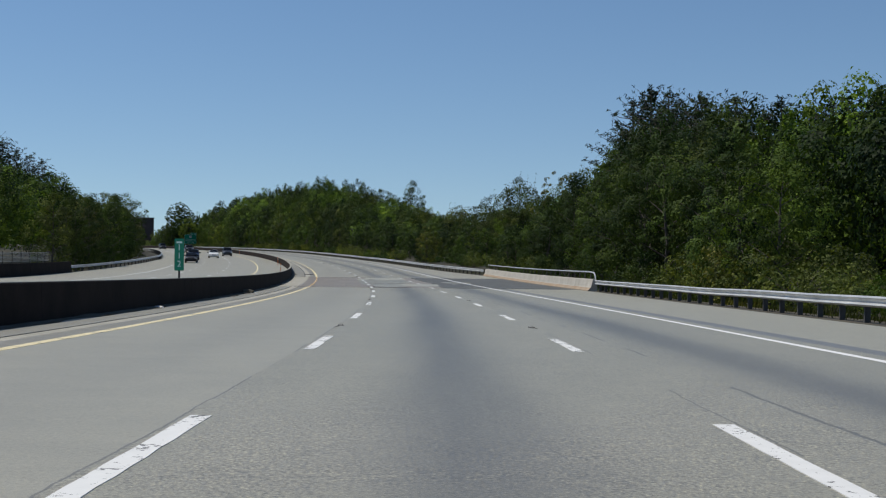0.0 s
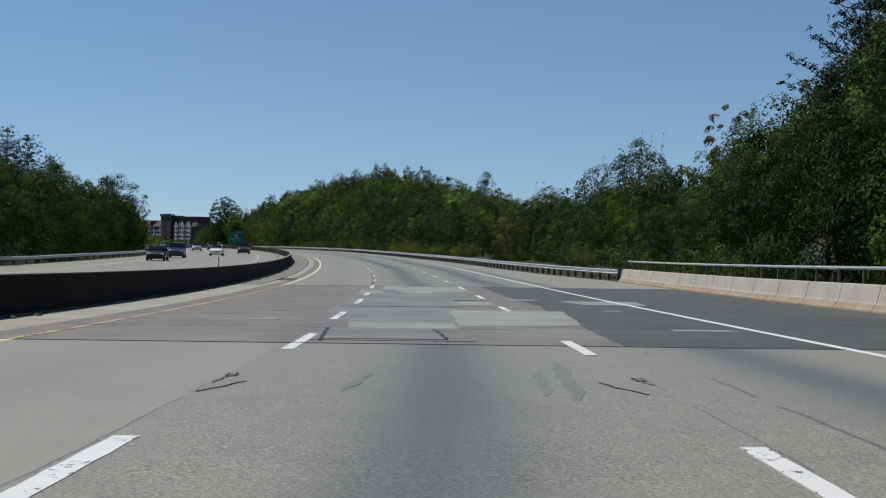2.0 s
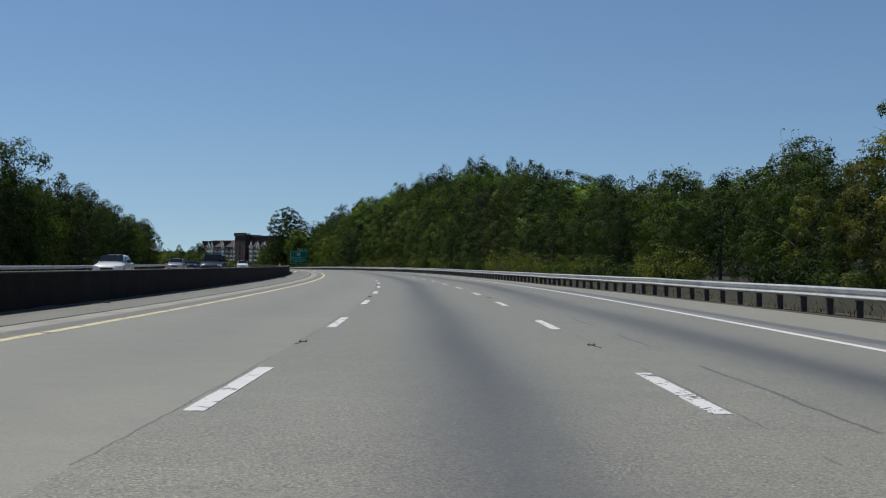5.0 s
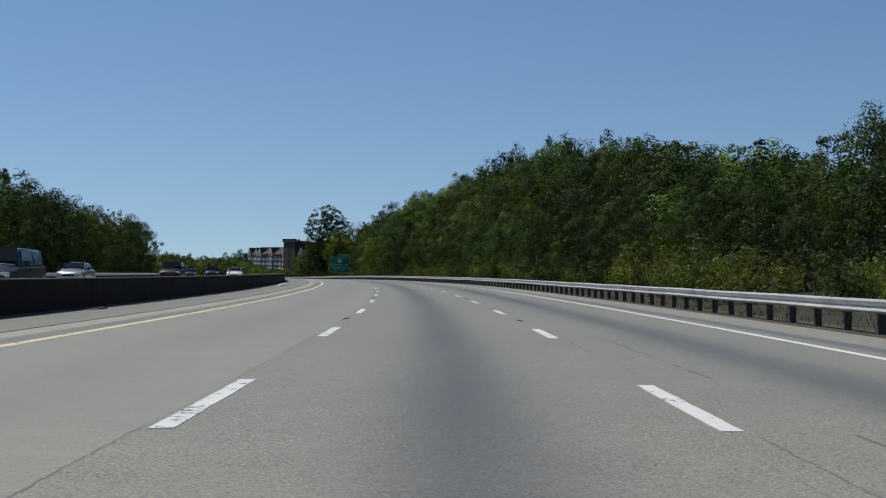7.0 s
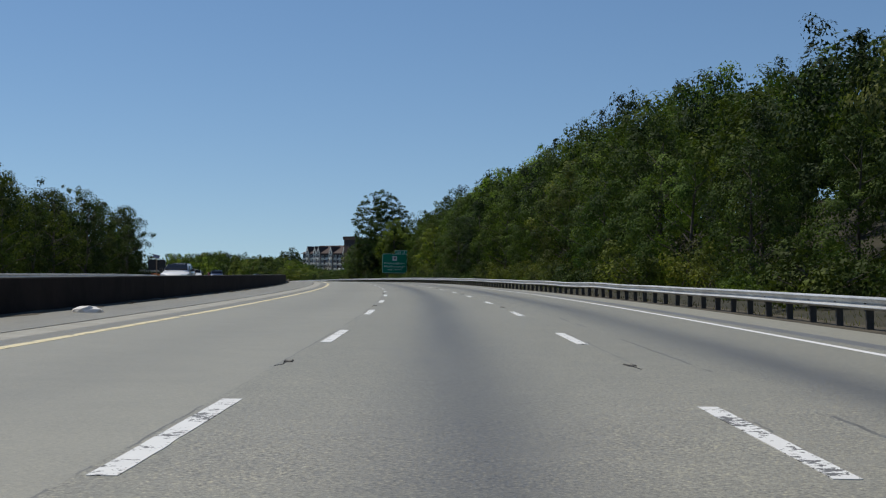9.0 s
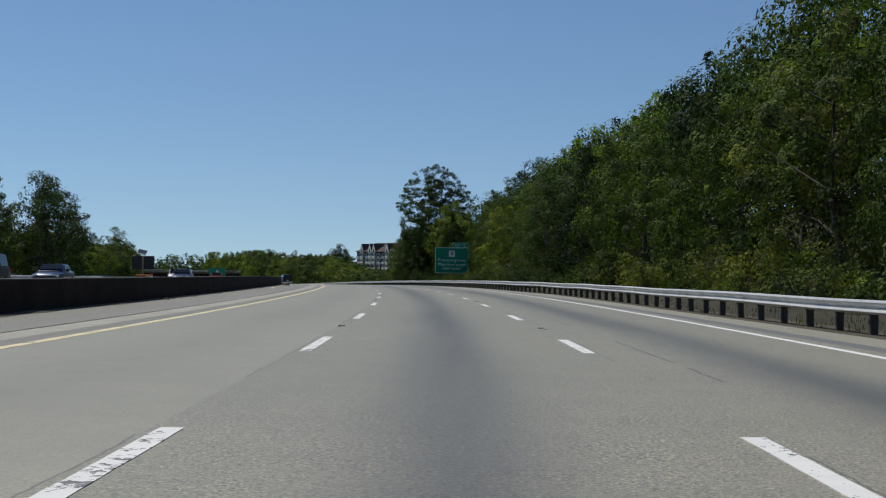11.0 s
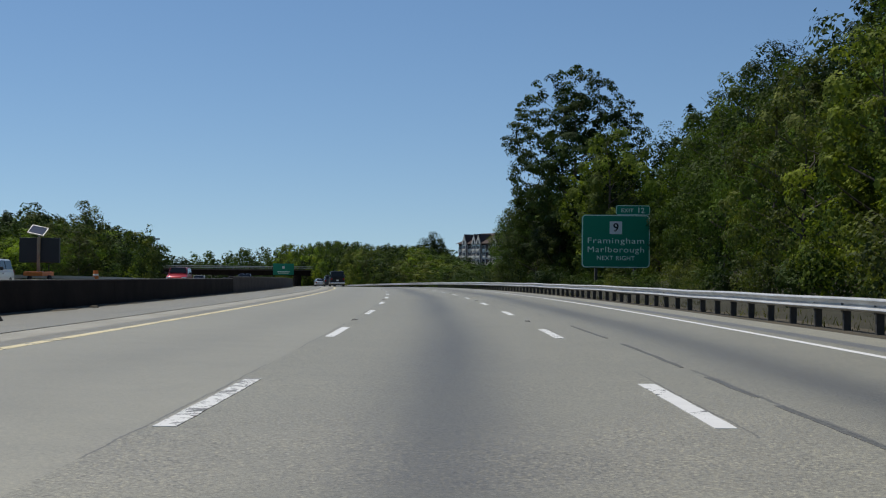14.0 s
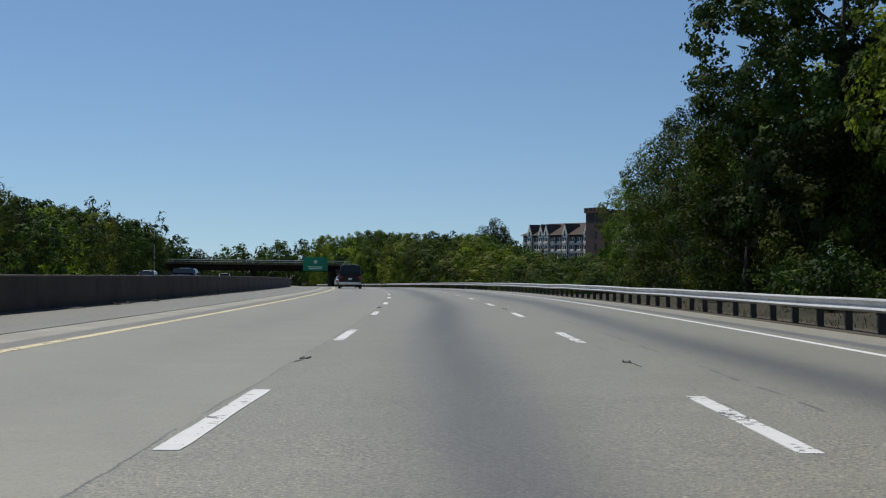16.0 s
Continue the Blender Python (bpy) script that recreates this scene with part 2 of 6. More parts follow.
def leaf_mat(name, c, trans=0.28, spread=0.13):
    """Foliage: each leaf and each tree a little different, light passing through."""
    m = Mat(name, 0.6, 0.0, 0.07)
    isl = m.n.new("ShaderNodeNewGeometry").outputs["Random Per Island"]
    rnd = m.n.new("ShaderNodeObjectInfo").outputs["Random"]
    dark = tuple(v * (1 - spread) for v in c)
    lite = (c[0] * (1 + spread * 1.4), c[1] * (1 + spread), c[2] * (1 + spread * 0.4))
    col = m.mix(isl, dark, lite)
    col = m.mix(0.85, col, m.ramp(rnd, (0.0, (0.5, 0.6, 0.66)), (0.4, (0.92, 0.92, 0.88)), (0.65, (1.1, 1.12, 0.85)), (0.85, (1.35, 1.3, 0.8)), (1.0, (1.25, 1.0, 0.8))), "MULTIPLY")
    far = m.noise(0.11, 3, 0.6)
    col = m.mix(0.9, col, m.ramp(far, (0.34, (0.55, 0.66, 0.7)), (0.5, (1.0, 1.0, 0.95)), (0.66, (1.4, 1.4, 1.0))), "MULTIPLY")
    cell = m.node("TexVoronoi", Scale=0.15)
    wob = m.n.new("ShaderNodeVectorMath")
    wob.operation = "ADD"
    nz = m.node("TexNoise", Scale=0.6, Detail=2.0)
    m.link(m.coord(), nz.inputs["Vector"])
    m.link(m.coord(), wob.inputs[0])
    m.link(nz.outputs["Color"], wob.inputs[1])
    m.link(wob.outputs[0], cell.inputs["Vector"])
    sp = m.n.new("ShaderNodeSeparateColor")
    m.link(cell.outputs["Color"], sp.inputs[0])
    col = m.mix(0.75, col, m.ramp(sp.outputs[0], (0.0, (0.24, 0.30, 0.34)), (0.3, (0.62, 0.64, 0.62)), (0.6, (1.08, 1.12, 0.92)), (0.85, (1.55, 1.62, 1.0)), (1.0, (1.45, 1.25, 0.9))), "MULTIPLY")
    lobe = m.noise(0.5, 3, 0.6)
    col = m.mix(0.8, col, m.ramp(lobe, (0.36, (0.45, 0.5, 0.52)), (0.5, (0.98, 1.0, 0.98)), (0.64, (1.6, 1.5, 1.2))), "MULTIPLY")
    m.color(col)
    tr = m.n.new("ShaderNodeBsdfTranslucent")
    m.link(m.mix(1.0, col, (1.25, 1.35, 0.6), "MULTIPLY"), tr.inputs["Color"])
    mx = m.n.new("ShaderNodeMixShader")
    mx.inputs[0].default_value = trans
    m.link(m.b.outputs[0], mx.inputs[1])
    m.link(tr.outputs[0], mx.inputs[2])
    m.link(mx.outputs[0], m.n["Material Output"].inputs["Surface"])
    return m.m


def plain_mat(name, c, rough=0.5, metal=0.0, coat=0.0, var=0.12, scale=3.0, spec=0.5):
    m = Mat(name, rough, metal, spec)
    f = m.noise(scale, 4, 0.6)
    m.color(m.mix(f, tuple(v * (1 - var) for v in c), tuple(v * (1 + var) for v in c)))
    m.b.inputs["Coat Weight"].default_value = coat
    m.b.inputs["Coat Roughness"].default_value = 0.08
    return m.m


ASPHALT = asphalt("worn_asphalt", 0.229, (1.06, 0.995, 0.75), seams=((-1.99, 0.009, 0.48), (1.95, 0.009, 0.52), (2.62, 0.022, 0.50)))
SHOULDER = asphalt("shoulder_asphalt", 0.27, (1.06, 0.99, 0.735), streaks=False, grain=0.8)
MEDIAN = asphalt("median_asphalt", 0.22, (1.06, 0.985, 0.76), streaks=False, grain=0.9, seams=((-7.9, 0.02, 0.45),))
EDGE = asphalt("edge_strip_asphalt", 0.14, (1.0, 0.98, 0.92), streaks=False, grain=0.9)
DECK_PINK = asphalt("pinkish_deck_asphalt", 0.18, (1.16, 0.96, 0.72), streaks=False, grain=0.7, worn=0.7, seams=((0.0, 0.03, 0.45), (-3.4, 0.012, 0.5)))
DECK_GREY = asphalt("grey_deck_concrete", 0.215, (1.03, 1.0, 0.79), streaks=False, grain=0.45, worn=0.9, seams=((0.1, 0.006, 0.5),))
DECK_LITE = asphalt("new_deck_concrete", 0.32, (1.03, 1.0, 0.79), streaks=False, grain=0.3, worn=0.55)
DECK_DARK = asphalt("dark_deck_asphalt", 0.078, (1.04, 1.0, 0.80), streaks=False, grain=0.7, worn=0.6)
GUTTER = grain_mat("gutter_concrete", (0.26, 0.25, 0.205), (0.38, 0.365, 0.31), 0.8, 0.85, fine=40)
CONCRETE = grain_mat("parapet_concrete", (0.36, 0.33, 0.27), (0.50, 0.47, 0.41), 0.9, 0.85, fine=40)
RUSTY = grain_mat("stained_parapet_foot", (0.28, 0.19, 0.115), (0.38, 0.31, 0.225), 1.5, 0.9, fine=40)
# near-black base colour holds the shade of faces turned from the sun
DARKWALL = grain_mat("shade_dark_concrete", (0.012, 0.0085, 0.007), (0.027, 0.020, 0.0165), 0.9, 0.9, fine=24, spec=0.12)
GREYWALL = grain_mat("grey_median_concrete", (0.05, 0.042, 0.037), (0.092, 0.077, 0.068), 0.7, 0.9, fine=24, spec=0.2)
STEEL = grain_mat("galvanised_steel", (0.50, 0.50, 0.49), (0.74, 0.74, 0.72), 1.2, 0.42, fine=30, metal=0.45, bump=0.05)
POST = grain_mat("weathered_rail_post", (0.045, 0.042, 0.038), (0.10, 0.092, 0.08), 3.0, 0.85, fine=40)
WHITE = paint_mat("white_road_paint", (0.76, 0.76, 0.73), 0.405)
EDGEWHITE = paint_mat("white_edge_paint", (0.80, 0.80, 0.78), 0.26)
YELLOW = paint_mat("yellow_road_paint", (0.74, 0.64, 0.38), 0.40)
YELLOW_WORN = paint_mat("worn_orange_paint", (0.62, 0.42, 0.20), 0.47)
JOINT = plain_mat("joint_rubber", (0.025, 0.025, 0.025), 0.8)
GRASS = grain_mat("grass_and_leaf_litter", (0.018, 0.019, 0.009), (0.046, 0.040, 0.021), 0.5, 0.95, fine=9, bump=0.6, dist=0.05)
DIRT = grain_mat("dry_verge_soil", (0.042, 0.036, 0.023), (0.098, 0.082, 0.053), 0.8, 0.95, fine=14, bump=0.6, dist=0.03)
BARK = grain_mat("bark", (0.05, 0.042, 0.034), (0.11, 0.095, 0.08), 2.0, 0.95, fine=18, bump=0.6, stretch=(1, 1, 0.25))
DEADWOOD = grain_mat("pale_dead_wood", (0.30, 0.27, 0.23), (0.42, 0.39, 0.35), 2.0, 0.9, fine=14)
LEAF_GOLD = leaf_mat("yellow_green_leaves", (0.124, 0.160, 0.050), 0.36)
SCUFF = asphalt("oil_scuffed_asphalt", 0.165, (1.03, 1.0, 0.79), streaks=False, grain=1.0)
TAR = asphalt("tarred_seam", 0.10, (1.0, 1.0, 0.9), streaks=False, grain=1.0)
WEED = leaf_mat("roadside_grass", (0.055, 0.062, 0.024), 0.25, 0.4)
LEAF = leaf_mat("oak_leaves", (0.064, 0.096, 0.031), 0.22)
TANDIRT = asphalt("tan_dirty_asphalt", 0.19, (1.08, 0.98, 0.74), streaks=False, grain=0.9)
LEAF_DARK = leaf_mat("shaded_leaves", (0.038, 0.060, 0.023), 0.16)
LEAF_LIGHT = leaf_mat("light_leaves", (0.102, 0.154, 0.044), 0.30)
LEAF_OLIVE = leaf_mat("olive_leaves", (0.102, 0.118, 0.050), 0.26)
NEEDLE = leaf_mat("pine_needles", (0.030, 0.047, 0.027), 0.10, 0.22)
SIGNGREEN = plain_mat("green_sign_sheeting", (0.002, 0.23, 0.128), 0.45, var=0.06)
SIGNWHITE = plain_mat("white_sign_sheeting", (0.75, 0.76, 0.74), 0.45, var=0.04)
SIGNMINT = plain_mat("pale_sign_lettering", (0.74, 0.90, 0.81), 0.45, var=0.04)
SIGNBLACK = plain_mat("black_lettering", (0.015, 0.015, 0.015), 0.5)
ALU = plain_mat("dull_aluminium", (0.42, 0.43, 0.43), 0.5, 0.6)
GLASS = plain_mat("tinted_car_glass", (0.009, 0.010, 0.012), 0.08, 0.0, coat=0.0, var=0.05, spec=0.3)
TYRE = plain_mat("tyre_rubber", (0.018, 0.018, 0.018), 0.85)
RIM = plain_mat("alloy_rim", (0.45, 0.45, 0.46), 0.35, 0.8)
LAMP = plain_mat("headlight_glass", (0.75, 0.76, 0.78), 0.12, 0.2, coat=1.0, var=0.03)
TAIL = plain_mat("red_lamp_glass", (0.30, 0.008, 0.008), 0.2, coat=0.8, var=0.05)
TRIMBLACK = plain_mat("black_plastic", (0.02, 0.02, 0.021), 0.55)
CHROME = plain_mat("bumper_chrome", (0.62, 0.62, 0.63), 0.25, 0.9, var=0.05)
ORANGE = plain_mat("orange_plastic", (0.65, 0.17, 0.02), 0.5)
BRICK = grain_mat("reddish_brick", (0.062, 0.042, 0.034), (0.105, 0.072, 0.060), 0.25, 0.9, fine=3)
ROOFTILE = grain_mat("brown_roof_shingle", (0.050, 0.034, 0.029), (0.085, 0.060, 0.052), 0.3, 0.9, fine=4)
PLASTER = grain_mat("cream_plaster", (0.84, 0.76, 0.63), (0.90, 0.85, 0.74), 0.2, 0.85, fine=3)
PANE = plain_mat("dark_window_glass", (0.02, 0.022, 0.026), 0.15, var=0.1, spec=0.2)
PAPER = plain_mat("crumpled_paper", (0.72, 0.70, 0.66), 0.8)
SOLAR = plain_mat("solar_cells", (0.05, 0.06, 0.09), 0.15, coat=0.6)


# ---- building helpers ----
def shade(me, on=True):
    me.polygons.foreach_set("use_smooth", [on] * len(me.polygons))


def solid(name, bm, mat, smooth_faces=False):
    me = bpy.data.meshes.new(name)
    bmesh.ops.recalc_face_normals(bm, faces=bm.faces)
    bm.to_mesh(me)
    bm.free()
    for k in mat if isinstance(mat, (list, tuple)) else (mat,):
        me.materials.append(k)
    if smooth_faces:
        shade(me)
        me.set_sharp_from_angle(angle=0.6)
    return me


def part(name, bm, mat, parent, label="", m=None, smooth_faces=False):
    ob = new(name, bm if isinstance(bm, bpy.types.Mesh) else solid(name, bm, mat, smooth_faces))
    ob.parent = parent
    if m is not None:
        ob.matrix_basis = m
    return tagged(ob, label)


def thing(name, m, label, category, group="", kind=""):
    ob = new(name)
    ob.matrix_basis = m
    return tagged(ob, label, category, group, kind)


def box(x0, x1, y0, y1, z0, z1, bevel=0.0, bm=None):
    bm = bm or bmesh.new()
    v = bmesh.ops.create_cube(bm, size=1)["verts"]
    bmesh.ops.scale(bm, vec=(x1 - x0, y1 - y0, z1 - z0), verts=v)
    bmesh.ops.translate(bm, vec=((x0 + x1) / 2, (y0 + y1) / 2, (z0 + z1) / 2), verts=v)
    if bevel:
        ed = list({e for w in v for e in w.link_edges})
        bmesh.ops.bevel(bm, geom=ed, offset=bevel, segments=2, affect="EDGES", profile=0.6)
    return bm


def tube(pts, radii, sides=8, bm=None, caps=True):
    """A tapered tube along points."""
    bm = bm or bmesh.new()
    rings = []
    for i, p in enumerate(pts):
        p = Vector(p)
        a = Vector(pts[max(i - 1, 0)])
        b = Vector(pts[min(i + 1, len(pts) - 1)])
        q = (b - a).to_track_quat("Z", "Y")
        rings.append([bm.verts.new(p + q @ Vector((radii[i] * math.cos(k * 2 * math.pi / sides), radii[i] * math.sin(k * 2 * math.pi / sides), 0)))
                      for k in range(sides)])
    for r0, r1 in zip(rings, rings[1:]):
        for k in range(sides):
            bm.faces.new((r0[k], r0[(k + 1) % sides], r1[(k + 1) % sides], r1[k]))
    if caps:
        bm.faces.new(rings[0][::-1])
        bm.faces.new(rings[-1])
    return bm


def strip(name, mat, s0, s1, d0, d1, h0=0.0, h1=0.0, step=2.0, thick=0.25, cols=1):
    """A band of the carriageway between two offsets (numbers or functions of s), laid out in road coordinates, with thickness."""
    n = max(1, int(math.ceil((s1 - s0) / step)))
    f0 = d0 if callable(d0) else (lambda s: d0)
    f1 = d1 if callable(d1) else (lambda s: d1)
    verts, uvs, faces = [], [], []
    for i in range(n + 1):
        s = s0 + (s1 - s0) * i / n
        for j in range(cols + 1):
            t = j / cols
            d = f0(s) * (1 - t) + f1(s) * t
            verts.append(at(s, d, h0 * (1 - t) + h1 * t))
            uvs.append((s, d))
    c = cols + 1
    for i in range(n):
        for j in range(cols):
            a = i * c + j
            faces.append((a, a + 1, a + c + 1, a + c))
    top = len(verts)
    for i in range(n + 1):
        for j in (0, cols):
            verts.append(verts[i * c + j] - Vector((0, 0, thick)))
            uvs.append(uvs[i * c + j])
    for i in range(n):
        a, b = i * c, (i + 1) * c
        p, q = top + 2 * i, top + 2 * i + 2
        faces.append((a, b, q, p))
        faces.append((b + cols, a + cols, p + 1, q + 1))
    faces.append(tuple([j for j in range(cols, -1, -1)] + [top, top + 1]))
    e = n * c
    faces.append(tuple([e + j for j in range(cols + 1)] + [top + 2 * n + 1, top + 2 * n]))
    me = bpy.data.meshes.new(name)
    me.from_pydata(verts, [], faces)
    lay = me.uv_layers.new(name="road")
    idx = np.zeros(len(me.loops), dtype=np.int32)
    me.loops.foreach_get("vertex_index", idx)
    lay.data.foreach_set("uv", np.array(uvs, dtype=np.float32)[idx].ravel())
    me.materials.append(mat)
    return me


def sweep(name, mat, s0, s1, dfun, profile, step=2.0, smooth_faces=False, hfun=None):
    """A closed profile of (offset, height) points drawn along the road at dfun(s)."""
    n = max(1, int(math.ceil((s1 - s0) / step)))
    k = len(profile)
    verts, faces = [], []
    for i in range(n + 1):
        s = s0 + (s1 - s0) * i / n
        dd, hh = dfun(s), hfun(s) if hfun else 0.0
        verts += [at(s, dd + x, z + hh) for x, z in profile]
    for i in range(n):
        for j in range(k):
            a, b = i * k + j, i * k + (j + 1) % k
            faces.append((a, b, b + k, a + k))
    faces.append(tuple(range(k - 1, -1, -1)))
    faces.append(tuple(n * k + j for j in range(k)))
    me = bpy.data.meshes.new(name)
    me.from_pydata(verts, [], faces)
    me.materials.append(mat)
    if smooth_faces:
        shade(me)
        me.set_sharp_from_angle(angle=0.6)
    return me


def wbeam(t=0.012):
    """The W-shaped section of a guard rail, face towards -x."""
    z = [0.0, 0.035, 0.05, 0.066, 0.125, 0.205, 0.225, 0.242, 0.27]
    x = [0.0, -0.075, -0.092, -0.085, 0.0, -0.078, -0.092, -0.084, 0.0]
    front = list(zip(x, z))
    back = [(a + t, b) for a, b in front[::-1]]
    return front + back

# ---- ground ----
def build_ground():
    ss = [-110] + list(range(-60, 741, 8)) + list(range(760, 1781, 30))
    dd = [-900, -500, -300, -200, -140, -100, -75, -60, -50, -42, -36, -32, -29, -27, -25.5, -23, -19, -15, -11, -7, 0, 6, 7.5, 8.5, 9.5, 10.5, 11.5, 12.5, 14, 16,
          19, 23, 28, 34, 42, 52, 65, 85, 110, 150, 210, 300, 500, 900]
    verts, faces = [], []
    for s in ss:
        for d in dd:
            h = rise(s, d)
            if far_rail_d(s) - 0.3 < d < rail_d(s) + 0.4:
                h = -0.32
            far = smooth(150, 600, abs(d))
            verts.append(at(s, d, h + far * 6))
    c = len(dd)
    for i in range(len(ss) - 1):
        for j in range(c - 1):
            a = i * c + j
            faces.append((a, a + 1, a + c + 1, a + c))
    # skirt out to the horizon
    ring = [i * c for i in range(len(ss))] + [(len(ss) - 1) * c + j for j in range(1, c)] + [i * c + c - 1 for i in range(len(ss) - 2, -1, -1)] + \
           [j for j in range(c - 2, 0, -1)]
    mid = at(700, 0)
    base = len(verts)
    for k in ring:
        v = verts[k] - mid
        v.z = 0
        w = mid + v.normalized() * 4300
        verts.append(Vector((w.x, w.y, 4.0)))
    n = len(ring)
    for i in range(n):
        faces.append((ring[i], base + i, base + (i + 1) % n, ring[(i + 1) % n]))
    me = bpy.data.meshes.new("ground")
    me.from_pydata(verts, [], faces)
    me.materials.append(GRASS)
    shade(me)
    return tagged(new("ground", me), "dry grass and leaf litter beside the highway", "ground", kind="structure")


build_ground()

S0, S1 = -80.0, 1100.0
B0, B1 = 79.9, 118.7      # the bridge deck
road = tagged(new("road", strip("road", ASPHALT, S0, B0, -5.80, 6.0, cols=6)), "worn light grey asphalt carriageway with oil-darkened lanes", "road", kind="structure")
road_2 = tagged(new("road_beyond_bridge", strip("road_beyond_bridge", ASPHALT, B1, S1, -5.80, 6.0, cols=6)),
       "worn light grey asphalt carriageway with a sealed seam", "road", kind="structure")


def lay(name, mat, s0, s1, d0, d1, label, h=0.0, cat="road", thick=0.25, step=2.0):
    return tagged(new(name, strip(name, mat, s0, s1, d0, d1, h, h, thick=thick, step=step)), label, cat, kind="structure")


def gutter_edge(s):
    return -6.3 + 0.05 * noise.noise((s * 0.4, 4, 0)) + 0.02 * noise.noise((s * 2, 4, 0))


def crack_edge(s):
    return gutter_d(s) - 0.06 + 0.025 * noise.noise((s * 0.9, 0, 0))


for a, b in ((S0, B0), (B1, S1)):
    lay("dirty_edge", TANDIRT, a, b, gutter_edge, -5.80, "tan dirt-covered asphalt edge beside the yellow line", cat="shoulder")
    lay("gutter", GUTTER, a, b, lambda s: gutter_d(s) + 0.02, gutter_edge, "pale concrete gutter strip beside the yellow line", cat="gutter")
    lay("gutter_crack", JOINT, a, b, crack_edge, lambda s: gutter_d(s) + 0.02, "dark open crack behind the gutter", -0.01, "crack", step=1.0)
    lay("median_shoulder", MEDIAN, a, b, lambda s: barrier_d(s) + 0.1, crack_edge, "cracked grey asphalt shoulder below the median barrier", cat="shoulder")
lay("bridge_kerb", GUTTER, B0, B1, lambda s: barrier_d(s) + 0.1, -6.45, "pale concrete strip below the barrier on the bridge", cat="kerb")
for a, b in ((S0, B0), (B1, S1)):
    lay("edge_strip", EDGE, a, b, 6.0, 6.42, "dark asphalt strip outside the white edge line", cat="shoulder")
    lay("right_shoulder", SHOULDER, a, b, 6.42, lambda s: rail_d(s) - 0.55, "pale dusty asphalt shoulder", cat="shoulder")
lay("verge", DIRT, S0, 78.0, lambda s: rail_d(s) - 0.55, lambda s: rail_d(s) + 0.9, "bare dry soil under the guard rail", -0.02, "verge")
lay("verge_beyond_bridge", DIRT, 134.0, 700.0, lambda s: rail_d(s) - 0.55, lambda s: rail_d(s) + 0.9, "bare dry soil under the guard rail", -0.02, "verge")

# the bridge deck, a patchwork of old and new surfacing
def ragged(seed, *pairs, rough=0.05):
    """A broken edge along the road near the given (s, offset) corners."""
    return lambda s: lerp(s, *pairs) + rough * noise.noise((s * 0.9, seed, 0)) + 0.6 * rough * noise.noise((s * 3.3, seed, 5)) + 0.3 * rough * noise.noise((s * 9.0, seed, 9))


